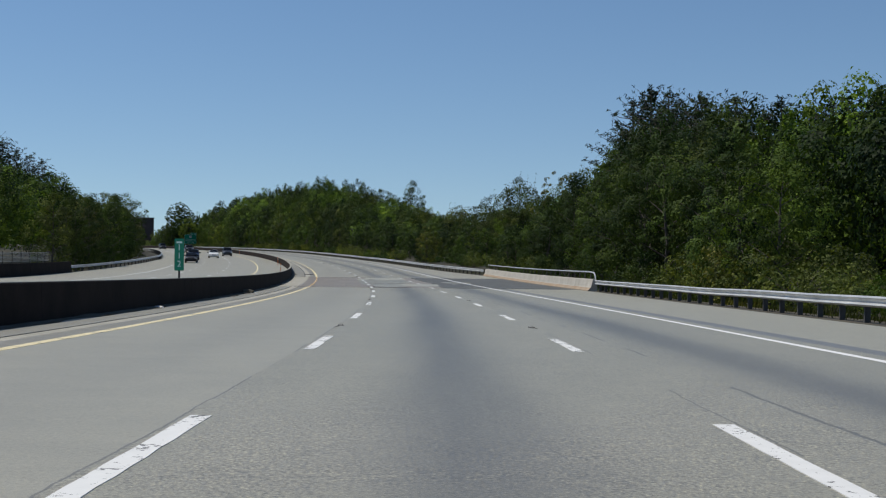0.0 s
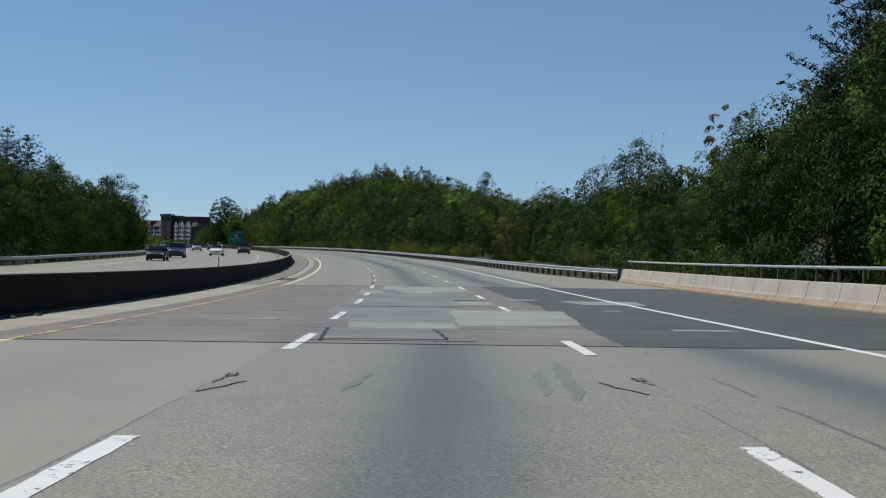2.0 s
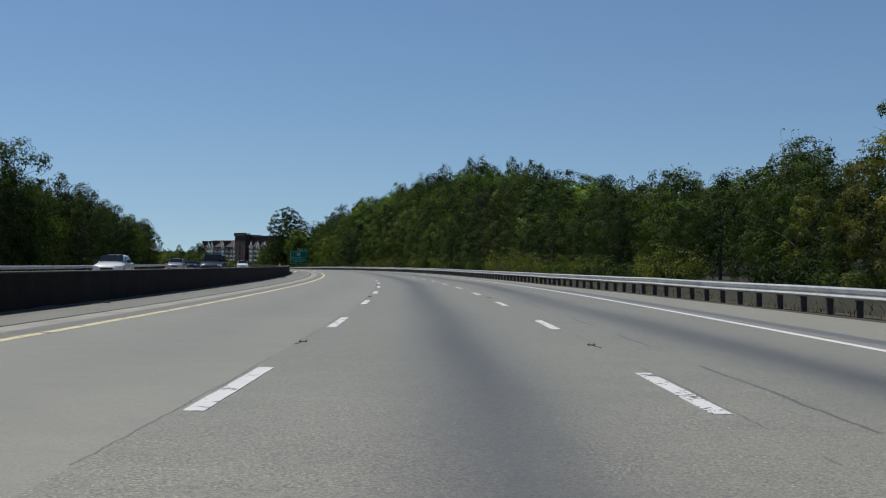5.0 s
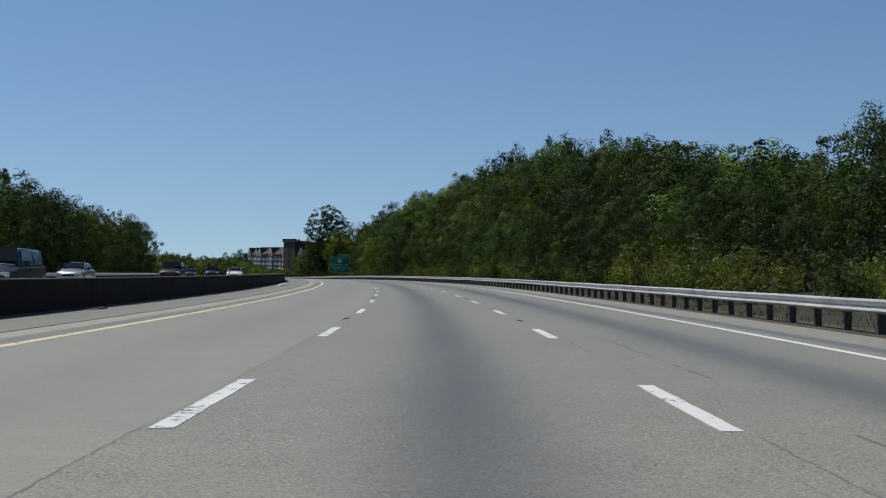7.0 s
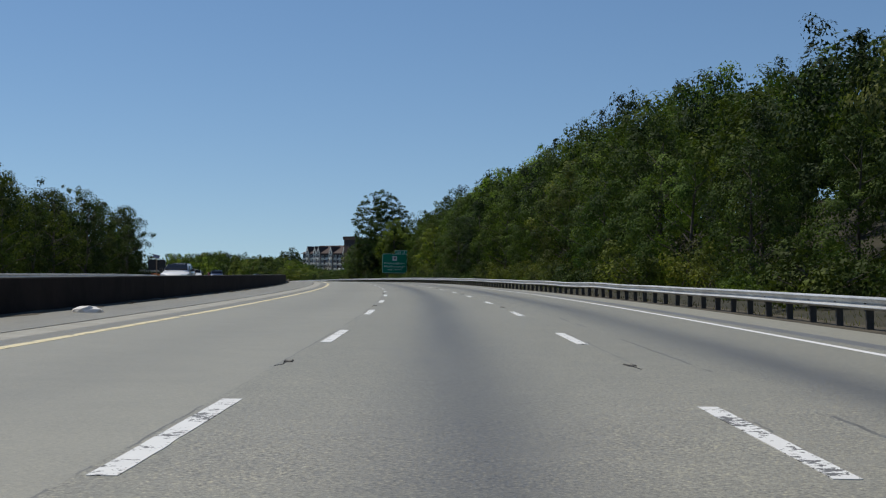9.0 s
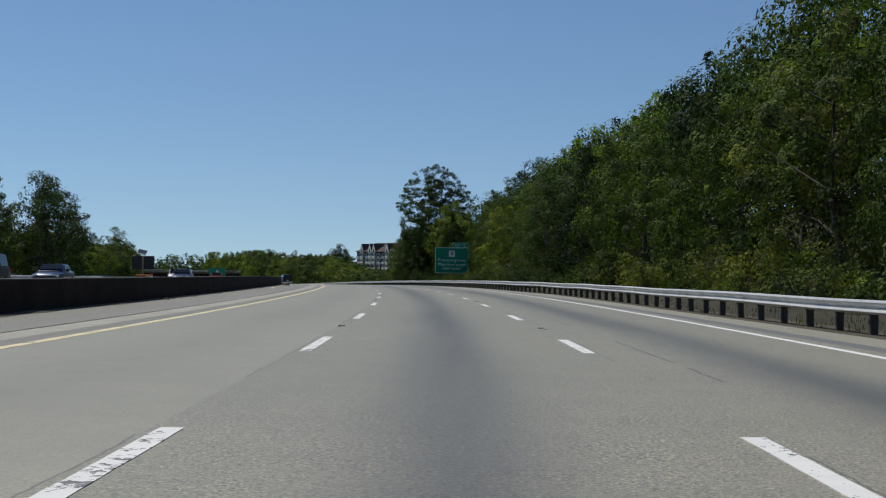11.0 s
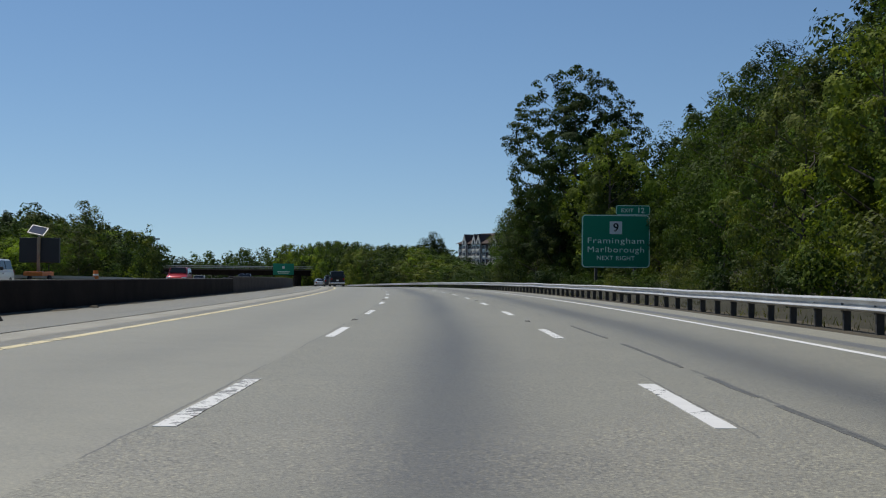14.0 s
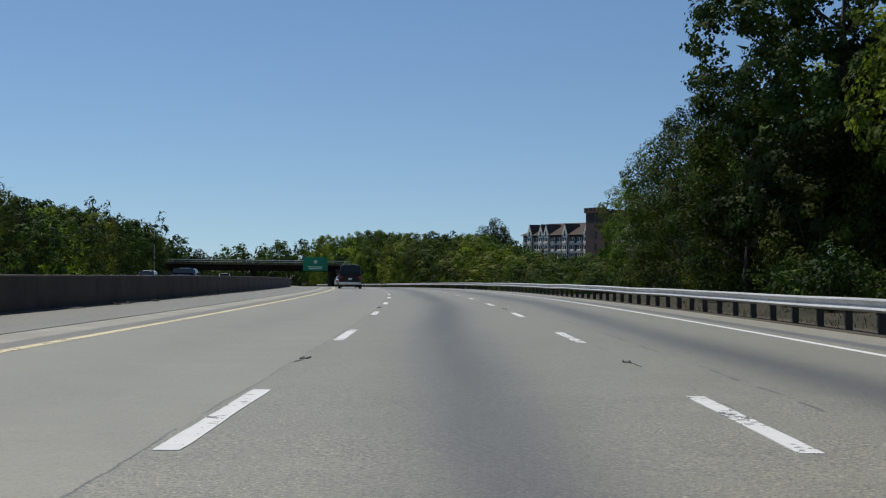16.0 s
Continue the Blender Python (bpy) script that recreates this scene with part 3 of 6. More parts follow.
deck_edge = ragged(3, (B0, -2.1), (86.5, -2.06), (91.6, -2.08), (91.8, -2.36), (B1, -2.28), rough=0.06)
grey_side = ragged(5, (B0, 1.7), (101.7, 1.62), (110.4, 1.60), (110.6, 1.92), (B1, 1.9), rough=0.06)
dark_side = ragged(7, (B0, 2.56), (84, 2.6), (90, 2.9), (93.2, 2.75), (97, 3.0), (102, 2.76), (B1, 2.8), rough=0.06)
deck = lay("bridge_deck", DECK_GREY, B0, B1, deck_edge, grey_side, "patched grey concrete bridge deck between two joints", step=0.4)
for nm, mt, a, b, d0, d1, h in (
        ("pink_surfacing", DECK_PINK, B0, B1, -6.45, deck_edge, 0.0),
        ("pink_wedge", DECK_PINK, B0, B1, grey_side, dark_side, 0.0),
        ("dark_surfacing", DECK_DARK, B0, B1, dark_side, lambda s: rail_d(s) - 0.3, 0.0),
        ("pink_patch", DECK_PINK, B0 + 0.1, 84.1, deck_edge, grey_side, 0.003),
        ("worn_patch", DECK_GREY, 81.1, 84.1, ragged(11, (81, -1.66), (84, -1.76), rough=0.02), ragged(12, (81, 0.15), (84, 0.0), rough=0.03), 0.006),
        ("pink_patch", DECK_PINK, 84.2, 86.6, ragged(13, (84, -2.16), (86.6, -2.12)), ragged(14, (84.2, -1.44), (86.6, -1.58), rough=0.04), 0.003),
        ("new_patch", DECK_LITE, 84.2, 86.65, ragged(14, (84.2, -1.43), (86.6, -1.57), rough=0.04), ragged(15, (84, 0.40), (87, 0.36), rough=0.02), 0.004),
        ("pale_strip", DECK_LITE, 85.4, 85.75, 0.43, ragged(16, (85, 1.95), (86, 1.85)), 0.006),
        ("pink_patch", DECK_PINK, 84.2, 85.4, 0.44, grey_side, 0.003),
        ("new_patch", DECK_LITE, 85.45, 93.1, ragged(17, (85, 0.43), (93, 0.48), rough=0.04), ragged(18, (85.4, 2.0), (86.5, 2.75), (93.1, 3.12), rough=0.07), 0.004),
        ("pink_patch", DECK_PINK, 93.15, 96.95, ragged(19, (93.2, 0.62), (94.6, 0.72), (94.8, 0.94), (97, 0.88), rough=0.07), grey_side, 0.003),
        ("new_patch", DECK_LITE, 97.0, 100.3, ragged(20, (97, 0.95), (100.3, 0.9)), ragged(21, (97, 1.8), (100.3, 1.82)), 0.004),
        ("dark_patch", DECK_DARK, 100.4, 101.75, ragged(22, (100.4, 0.79), (101.8, 0.86), rough=0.04), ragged(23, (100.4, 1.74), (101.1, 1.72), (101.2, 1.58), (101.8, 1.52)), 0.005),
        ("new_patch", DECK_LITE, 108.0, 112.9, ragged(24, (108, -2.22), (112.9, -2.26)), ragged(25, (108, -1.25), (112.9, -1.5), rough=0.1), 0.004),
        ("pink_patch", DECK_PINK, 112.95, B1 - 0.1, ragged(26, (112, -2.34), (119, -2.34)), ragged(27, (112.9, -1.51), (B1, -1.34)), 0.003),
        ("new_patch", DECK_LITE, 107.9, 110.9, ragged(28, (108, -0.46), (111, -0.8), rough=0.08), 0.40, 0.004),
        ("new_patch", DECK_LITE, 110.95, 112.9, ragged(29, (111, -0.8), (113, -0.9), rough=0.12), ragged(32, (110.7, 1.93), (113, 1.9)), 0.004),
        ("new_patch", DECK_LITE, 112.95, B1 - 0.1, ragged(27, (112.9, -1.50), (B1, -1.33)), ragged(33, (112.9, 1.92), (B1, 1.88)), 0.004),
        ("new_patch", DECK_LITE, 101.7, 102.7, ragged(33, (101.6, 2.48), (102.7, 2.52)), ragged(34, (101.6, 3.42), (102.7, 3.35)), 0.004),
        ("new_patch", DECK_LITE, 98.3, 101.5, ragged(35, (98.2, 4.4), (101.5, 4.0)), ragged(36, (98.2, 6.1), (101.5, 6.3)), 0.004),
        ("new_patch", DECK_LITE, 93.6, 94.2, 4.2, ragged(37, (93.6, 4.7), (94.2, 4.6)), 0.004),
        ("new_patch", DECK_LITE, 84.5, 85.0, 4.1, ragged(38, (84.5, 5.2), (85, 5.1)), 0.004),
        ("new_patch", DECK_LITE, 87.1, 87.8, ragged(39, (87, -3.5), (88, -3.4), rough=0.1), ragged(40, (87, -2.9), (88, -3.0), rough=0.1), 0.004),
        ("new_patch", DECK_LITE, 91.0, 91.35, ragged(41, (91, -3.7), (92, -3.6), rough=0.1), -3.15, 0.004),
        ("dark_patch", DECK_DARK, 91.45, 91.75, ragged(42, (91, -3.72), (92, -3.6), rough=0.1), ragged(43, (91, -3.1), (92, -3.2), rough=0.1), 0.004)):
    ob = new(nm, strip(nm, mt, a, b, d0, d1, h, h, thick=0.2 if h == 0 else 0.003, step=0.25))
    ob.parent = deck
for s in (B0, B1):
    tagged(new("expansion_joint", strip("expansion_joint", JOINT, s - 0.045, s + 0.045, -6.6, rail_d(s) - 0.5, 0.006, 0.006, step=0.1, thick=0.03)),
           "black rubber expansion joint across the bridge", "joint", kind="structure")

# oily scuffs and short cracks in the asphalt before the bridge
for a, b, d0, w in ((72.6, 76.8, 1.10, 0.09), (73.0, 75.4, 0.88, 0.06), (73.2, 75.4, -0.78, 0.06)):
    ob = new("oil_scuff", strip("oil_scuff", SCUFF, a, b, lambda s: d0 + 0.05 * (s - a) - w * (0.8 + 0.6 * noise.noise((s * 1.7, d0, 3))) * math.sin(math.pi * (s - a) / (b - a)) ** 0.35 + 0.05 * noise.noise((s * 1.3, d0, 0)),
                                lambda s: d0 + 0.05 * (s - a) + w * (0.9 + 0.6 * noise.noise((s * 1.9, d0, 11))) * math.sin(math.pi * (s - a) / (b - a)) ** 0.35 + 0.05 * noise.noise((s * 1.3, d0, 0)), 0.004, 0.004, thick=0.004, step=0.15))
    ob.parent = road
for a, b, d0, lean, w in ((73.0, 74.0, -1.95, 0.25, 0.009), (73.2, 74.3, 1.72, -0.22, 0.010), (81.1, 84.1, 0.17, -0.06, 0.024), (80.4, 84.3, -1.60, -0.045, 0.028)):
    ob = new("sealed_crack", strip("sealed_crack", JOINT, a, b, lambda s: d0 + lean * (s - a) - w + 0.06 * noise.noise((s * 3, d0, 0)), lambda s: d0 + lean * (s - a) + w + 0.06 * noise.noise((s * 3, d0, 0)),
                                   0.0075, 0.0075, thick=0.004, step=0.15))
    ob.parent = deck if a > B0 else road
# the ravelled seam beside the passing lane, past the bridge
for k, (a, b, w) in enumerate(((119.4, 122.6, 0.03), (123.0, 125.4, 0.022), (125.9, 127.4, 0.03), (128.0, 129.2, 0.022), (129.8, 132.6, 0.026), (132.9, 135.6, 0.02), (136.1, 138.0, 0.03), (138.6, 142.2, 0.022), (142.7, 146.5, 0.026), (147.4, 151.0, 0.018))):
    bend = lambda q: -1.95 + 0.04 * noise.noise((q * 0.4, 2, 0)) + 0.04 * noise.noise((q * 2.1, 6, 0))
    ob = new("ravelled_seam", strip("ravelled_seam", TAR, a, b, lambda q: bend(q) - w * (0.6 + 0.9 * noise.noise((q * 2.3, 4, 0))), lambda q: bend(q) + w * (0.6 + 0.9 * noise.noise((q * 2.7, 8, 0))), 0.0035, 0.0035, thick=0.004, step=0.2))
    ob.parent = road_2
# a tarred seam in the slow lane
for k, (a, b, w) in enumerate(((411.5, 414.6, 0.03), (416.2, 419.4, 0.045), (421.0, 422.4, 0.03), (423.2, 441.5, 0.05), (442.2, 446.2, 0.04), (446.9, 449.0, 0.035), (450.4, 455.2, 0.04), (457, 462, 0.03))):
    bend = lambda q: 2.58 + 0.06 * noise.noise((q * 0.12, 3, 0)) + 0.02 * noise.noise((q * 1.6, 5, 0))
    ob = new("tarred_seam", strip("tarred_seam", TAR, a, b, lambda q: bend(q) - w * (0.8 + 0.4 * noise.noise((q * 1.1, 7, 0))), lambda q: bend(q) + w * (0.8 + 0.4 * noise.noise((q * 1.1, 9, 0))), 0.004, 0.004, thick=0.004, step=0.3))
    ob.parent = road_2

for s, d0, d1 in ((81.0, -1.68, 0.18), (80.6, -1.75, 0.6), (95.2, -2.2, 0.85)):
    ob = new("sealed_crack", strip("sealed_crack", JOINT, s - 0.03, s + 0.03, d0, d1, 0.0085, 0.0085, thick=0.004, step=0.03))
    ob.parent = deck

# the far carriageway
lay("far_road", ASPHALT, -40.0, S1, lambda s: opp(s) - 11.0, lambda s: opp(s) + 0.1, "worn grey asphalt carriageway beyond the median barrier")
lay("far_inner_shoulder", SHOULDER, -40.0, S1, lambda s: opp(s) + 0.1, lambda s: barrier_d(s) - 0.1, "pale asphalt shoulder behind the barrier", cat="shoulder")
lay("far_outer_shoulder", SHOULDER, -40.0, S1, lambda s: far_rail_d(s) + 0.2, lambda s: opp(s) - 11.0, "pale asphalt breakdown lane", cat="shoulder")
lay("slip_road", SHOULDER, 470.0, 660.0, lambda s: opp(s) - lerp(s, (470, 40), (560, 23), (660, 20)), lambda s: opp(s) - lerp(s, (470, 33), (560, 17.2), (660, 14.9)),
    "pale concrete slip road joining the far carriageway", 0.9)

# ---- painted lines ----
for a, b in ((S0, B0), (B1, S1)):
    lay("yellow_line", YELLOW, a, b, lambda s: -5.80 + 0.02 * noise.noise((s * 2, 1, 0)), lambda s: -5.61 + 0.02 * noise.noise((s * 2, 8, 0)), "faded yellow edge line on the asphalt", 0.004, "line", 0.004)
lay("worn_yellow_line", YELLOW_WORN, B0, B1, -5.76, -5.64, "mostly worn-off orange yellow line on the bridge", 0.006, "line", 0.004)
lay("white_edge_line", EDGEWHITE, S0, S1, 5.49, 5.64, "white edge line on the asphalt", 0.007, "line", 0.004)
lay("far_yellow_line", YELLOW, -40, S1, lambda s: opp(s) - 0.35, lambda s: opp(s) - 0.2, "faded yellow edge line on the asphalt", 0.004, "line", 0.004)
lay("far_white_line", EDGEWHITE, -40, S1, lambda s: opp(s) - 11.1, lambda s: opp(s) - 10.95, "white edge line on the asphalt", 0.004, "line", 0.004)
PERIOD, DASH, PH = 12.195, 3.40, 5.6


def dash(s0, s1, d, parent, w=0.155, h=0.005):
    ob = new("lane_dash", strip("lane_dash", WHITE, s0, s1, lambda q: d - w / 2 + 0.014 * noise.noise((q * 5, d, 0)), lambda q: d + w / 2 + 0.014 * noise.noise((q * 5, d, 9)), h, h, step=0.38, thick=0.006))
    ob.parent = parent
    return ob


lane_line = {-1.83: tagged(new("lane_line"), "broken white lane line, chipped paint", "lane line", kind="structure"),
             1.83: tagged(new("lane_line"), "broken white lane line, chipped paint", "lane line", kind="structure")}
for k in range(-4, 62):
    s = PH + k * PERIOD
    for d in (-1.83, 1.83):
        if 86 < s < 118 and d < 0:
            continue
        if d < 0:
            dash(s - 0.2, s + 3.65, d - 0.02, lane_line[d])
        elif not 77 < s < 94:
            dash(s, s + 3.5, d, lane_line[d])
for a, b in ((87.3, 91.2), (96.8, 101.1), (105.1, 108.2), (114.9, 119.8)):
    dash(a, b, -1.9, lane_line[-1.83], h=0.011)
for a, b in ((78.0, 81.0), (92.9, 96.0)):
    dash(a, b, 1.85, lane_line[1.83], h=0.011)
for lane in (1, 2):
    far_line = tagged(new("far_lane_line"), "broken white lane line on the far carriageway", "lane line", kind="structure")
    for k in range(0, 62):
        s = 9.0 + k * PERIOD
        dd = lambda q: opp(q) - 0.3 - 3.6 * lane
        ob = new("lane_dash", strip("lane_dash", WHITE, s, s + DASH, lambda q: dd(q) - 0.09, lambda q: dd(q) + 0.09, 0.008, 0.008, step=1.7, thick=0.006))
        ob.parent = far_line

# ---- median barrier ----
BAR = [(0.10, -0.1), (0.10, 0.0), (0.09, 0.16), (0.06, 0.76), (0.045, 0.78), (-0.11, 0.78), (-0.125, 0.76), (-0.17, 0.16), (-0.20, 0.0), (-0.20, -0.1)]
BAR2 = [(x, z if z < 0.5 else z + 0.1) for x, z in BAR]
# the first barrier's dark colour carries the shade of its road-facing side
for name, a, b, mt, prof, lab in (("median_barrier", -60.0, 506.0, DARKWALL, BAR, "long concrete median barrier, coloured dark as in shade"),
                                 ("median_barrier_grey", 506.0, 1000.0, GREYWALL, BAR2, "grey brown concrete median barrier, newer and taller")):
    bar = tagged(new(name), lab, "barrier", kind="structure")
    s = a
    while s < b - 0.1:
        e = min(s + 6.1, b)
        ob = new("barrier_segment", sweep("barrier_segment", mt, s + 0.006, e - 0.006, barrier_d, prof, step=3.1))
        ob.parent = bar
        s = e
    # added paler strip paints the sunlit top edge of the barrier
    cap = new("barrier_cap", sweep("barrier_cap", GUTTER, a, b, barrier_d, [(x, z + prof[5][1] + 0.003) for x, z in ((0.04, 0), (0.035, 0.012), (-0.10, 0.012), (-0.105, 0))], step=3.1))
    cap.parent = bar

# ---- guard rails ----
def post_mesh():
    bm = box(0.0, 0.15, -0.045, 0.045, -0.75, 0.635, 0.012)
    box(-0.02, 0.0, -0.06, 0.06, 0.36, 0.62, 0.0, bm)
    return solid("post", bm, POST)


POST_ME = post_mesh()


def guard_rail(label, s0, s1, dfun, side, base=0.37, spacing=1.905, sag=0.0):
    """side +1: the rail faces left (stands on our right)."""
    rail = tagged(new("guard_rail"), label, "guard rail")
    prof = [(x * side, z) for x, z in wbeam()]
    s = s0
    while s < s1 - 0.5:
        e = min(s + 7.62, s1)
        hf = (lambda q: base + 0.035 * noise.noise((q * 0.11, side * 3.0, 0.0)))
        df = (lambda q: dfun(q) + 0.05 * noise.noise((q * 0.09, side * 5.0, 4.0)))
        ob = new("rail_panel", sweep("rail_panel", STEEL, s, e + 0.05, df, prof, step=1.9, smooth_faces=False, hfun=hf))
        ob.parent = rail
        s = e
    s = s0 + 0.4
    while s < s1:
        q = at(s, dfun(s) + 0.03 * side, 0.0)
        ob = new("post", POST_ME)
        ob.parent = rail
        ob.matrix_basis = pose(q.x, q.y, q.z - 0.02, random.uniform(-1.5, 1.5), random.uniform(-2, 2), math.degrees(head(s)) + (0 if side > 0 else 180))
        s += spacing
    return rail


guard_rail("galvanised steel guard rail on dark posts along the shoulder", -20, 76.5, rail_d, 1)
guard_rail("galvanised steel guard rail on dark posts below the trees", 135.5, 600, rail_d, 1)
guard_rail("galvanised steel guard rail running on towards the overpass", 600, 860, rail_d, 1, spacing=3.81)
guard_rail("weathered steel guard rail beyond the far carriageway", 128, 480, far_rail_d, -1, spacing=3.81)
guard_rail("weathered steel guard rail on the far shoulder", 600, 800, far_rail_d, -1, spacing=3.81)


# ---- bridge parapet ----
def parapet():
    par = tagged(new("bridge_parapet"), "stained pale concrete bridge parapet with a steel pipe rail", "parapet", kind="structure")
    prof = [(-0.28, -0.3), (-0.28, 0.08), (-0.20, 0.26), (-0.10, 0.68), (-0.08, 0.70), (0.14, 0.70), (0.16, 0.68), (0.16, -0.6), (-0.2, -0.6)]
    foot = [(-0.40, -0.1), (-0.38, 0.04), (-0.30, 0.11), (-0.24, 0.19), (-0.23, -0.1)]
    s = 77.0
    while s < 133.5:
        e = min(s + 3.05, 134.0)
        ob = new("parapet_panel", sweep("parapet_panel", CONCRETE, s + 0.02, e - 0.02, rail_d, prof, step=1.6))
        ob.parent = par
        ob = new("parapet_foot", sweep("parapet_foot", RUSTY, s + 0.02, e - 0.02, rail_d, foot, step=1.6))
        ob.parent = par
        s = e
    pts = [at(76.8, rail_d(77) + 0.03, 0.55), at(77.0, rail_d(77) + 0.03, 0.9), at(77.5, rail_d(77.5) + 0.03, 1.09)]
    pts += [at(s, rail_d(s) + 0.03, 1.13) for s in np.arange(79, 134, 2.0)]
    part("pipe_rail", tube(pts, [0.042] * len(pts), 8), STEEL, par, smooth_faces=True)
    for s in np.arange(78.5, 134, 2.05):
        q = at(s, rail_d(s) + 0.03, 0.69)
        part("rail_post", box(-0.035, 0.035, -0.045, 0.045, 0, 0.42, 0.008), POST, par, m=pose(q.x, q.y, q.z, 0, 0, math.degrees(head(s))))
    return par


parapet()


def far_parapet():
    """Dark parapet of the bridge's far side, with a wire fence on it."""
    par = tagged(new("far_parapet"), "dark concrete parapet with a grey wire fence beyond the far carriageway", "parapet", kind="structure")
    prof = [(-0.15, -0.5), (-0.15, 1.05), (0.15, 1.05), (0.22, 0.3), (0.3, -0.5)]
    s = 74.0
    while s < 127.5:
        # this face lies in shade, which the panel colour paints in
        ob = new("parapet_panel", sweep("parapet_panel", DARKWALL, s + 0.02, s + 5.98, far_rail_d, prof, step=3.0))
        ob.parent = par
        s += 6.0
    for h in np.arange(1.2, 1.96, 0.1):
        ob = new("fence_wire", sweep("fence_wire", ALU, 74.0, 118.0, far_rail_d, [(-0.012, h), (-0.012, h + 0.03), (0.012, h + 0.03), (0.012, h)], step=3.0))
        ob.parent = par
    for s in np.arange(74.5, 119, 3.0):
        q = at(s, far_rail_d(s), 1.05)
        part("fence_post", box(-0.03, 0.03, -0.03, 0.03, -0.02, 0.95), POST, par, m=pose(q.x, q.y, q.z, 0, 0, math.degrees(head(s))))


far_parapet()


# ---- pavement markers set between the lane dashes ----
def marker_mesh():
    bm = box(-0.05, 0.05, -0.13, 0.13, -0.01, 0.004, 0.003)
    box(-0.045, -0.033, -0.13, 0.13, 0.0, 0.011, 0.0, bm)
    box(0.033, 0.045, -0.13, 0.13, 0.0, 0.011, 0.0, bm)
    return solid("casting", bm, POST)


CASTING = marker_mesh()
for j in range(1, 23):
    s = 1.5 + 24.38 * j
    if B0 - 3 < s < B1 + 3:
        continue
    for d in (-1.92, 1.88):
        ob = thing("pavement_marker", stand(s, d, 0.004, random.uniform(-6, 6)), "worn dark iron pavement marker between two lane dashes", "road marker")
        part("casting", CASTING, None, ob)
        part("lens", box(-0.03, 0.03, -0.04, 0.04, 0.003, 0.009), GUTTER, ob)
        a, side = s - random.uniform(0.5, 0.85), (0.07 if d < 0 else -0.07)
        crack = new("sealed_crack", strip("sealed_crack", JOINT, a, s - 0.1, lambda q: d - side * (s - q) - 0.007 + 0.05 * noise.noise((q * 4, d, 0)),
                                          lambda q: d - side * (s - q) + 0.009 + 0.05 * noise.noise((q * 4, d, 0)), 0.005, 0.005, thick=0.004, step=0.1))
        crack.parent = road


# ragged crumbs of soil and asphalt along the foot of the barrier
def berm():
    verts, faces = [], []
    s, n = -20.0, 0
    while s < 640:
        w = 0.16 + 0.42 * max(0.0, 0.4 + noise.noise((s * 0.35, 1.0, 0.0))) + 0.05 * noise.noise((s * 2.3, 5.0, 0.0))
        h = 0.035 + 0.05 * max(0.0, noise.noise((s * 0.5, 9.0, 0.0)))
        d = barrier_d(s) + 0.09
        verts += [at(s, d, h), at(s, d + w * 0.5, h * 0.75), at(s, d + w, -0.01)]
        if n:
            a = 3 * (n - 1)
            faces += [(a, a + 3, a + 4, a + 1), (a + 1, a + 4, a + 5, a + 2)]
        n += 1
        s += 0.35
    me = bpy.data.meshes.new("soil_berm")
    me.from_pydata(verts, [], faces)
    me.materials.append(DIRT)
    return tagged(new("soil_berm", me), "crumbled soil and grit along the barrier foot", "soil", kind="stuff")


berm()


# weeds and grass under and behind the guard rail
def weeds():
    rng = np.random.default_rng(404)
    verts = []
    for s0, s1, n in ((25, 77, 5200), (135, 330, 12000), (330, 560, 14000)):
        ss = rng.uniform(s0, s1, n)
        thick = np.array([0.5 + 0.5 * noise.noise((s * 0.3, 2.0, 0.0)) for s in ss])
        for s, t, e in zip(ss, thick, rng.uniform(0, 1, n)):
            d = rail_d(s) + 0.1 + 1.6 * e ** 0.7
            if rng.uniform() > t + 0.35 * e:
                continue
            p = np.array(at(s, d, -0.05 - 0.1 * e))
            L = rng.uniform(0.10, 0.34) * (0.55 + 0.8 * e) * (0.6 + 0.7 * t)
            a = rng.uniform(0, 6.28)
            lean = rng.normal(size=2) * 0.35 * L
            w = rng.uniform(0.006, 0.02) + 0.02 * (e > 0.6)
            verts += [p + np.array([math.cos(a) * w, math.sin(a) * w, 0]), p - np.array([math.cos(a) * w, math.sin(a) * w, 0]), p + np.array([lean[0], lean[1], L])]
    me = bpy.data.meshes.new("roadside_weeds")
    n = len(verts) // 3
    me.from_pydata(verts, [], [(3 * k, 3 * k + 1, 3 * k + 2) for k in range(n)])
    me.materials.append(WEED)
    return tagged(new("roadside_weeds", me), "uncut grass and weeds under the guard rail", "grass", kind="stuff")


weeds()

# ---- overpass and its signs ----
def overpass():
    s = 815.0
    m = stand(s, 0, -1.2, 0)
    ob = thing("overpass", m, "dark steel girder overpass across both carriageways", "bridge")
    x0, x1 = -62.0, 13.0
    # girder and piers reuse the barrier's shade-darkened colour
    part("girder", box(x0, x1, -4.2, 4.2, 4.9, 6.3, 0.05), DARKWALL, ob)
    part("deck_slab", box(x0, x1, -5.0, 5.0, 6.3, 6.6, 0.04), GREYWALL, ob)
    for y in (-4.95, 4.75):
        part("railing_beam", box(x0, x1, y, y + 0.2, 7.35, 7.5), STEEL, ob)
        part("railing_beam", box(x0, x1, y, y + 0.2, 6.95, 7.05), STEEL, ob)
        for x in np.arange(x0 + 1, x1, 2.6):
            part("railing_post", box(x, x + 0.14, y, y + 0.2, 6.6, 7.4), POST, ob)
    for x in (-13.0, 6.0, -38.0):
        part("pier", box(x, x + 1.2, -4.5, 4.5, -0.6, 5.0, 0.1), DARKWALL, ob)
    return ob


overpass()


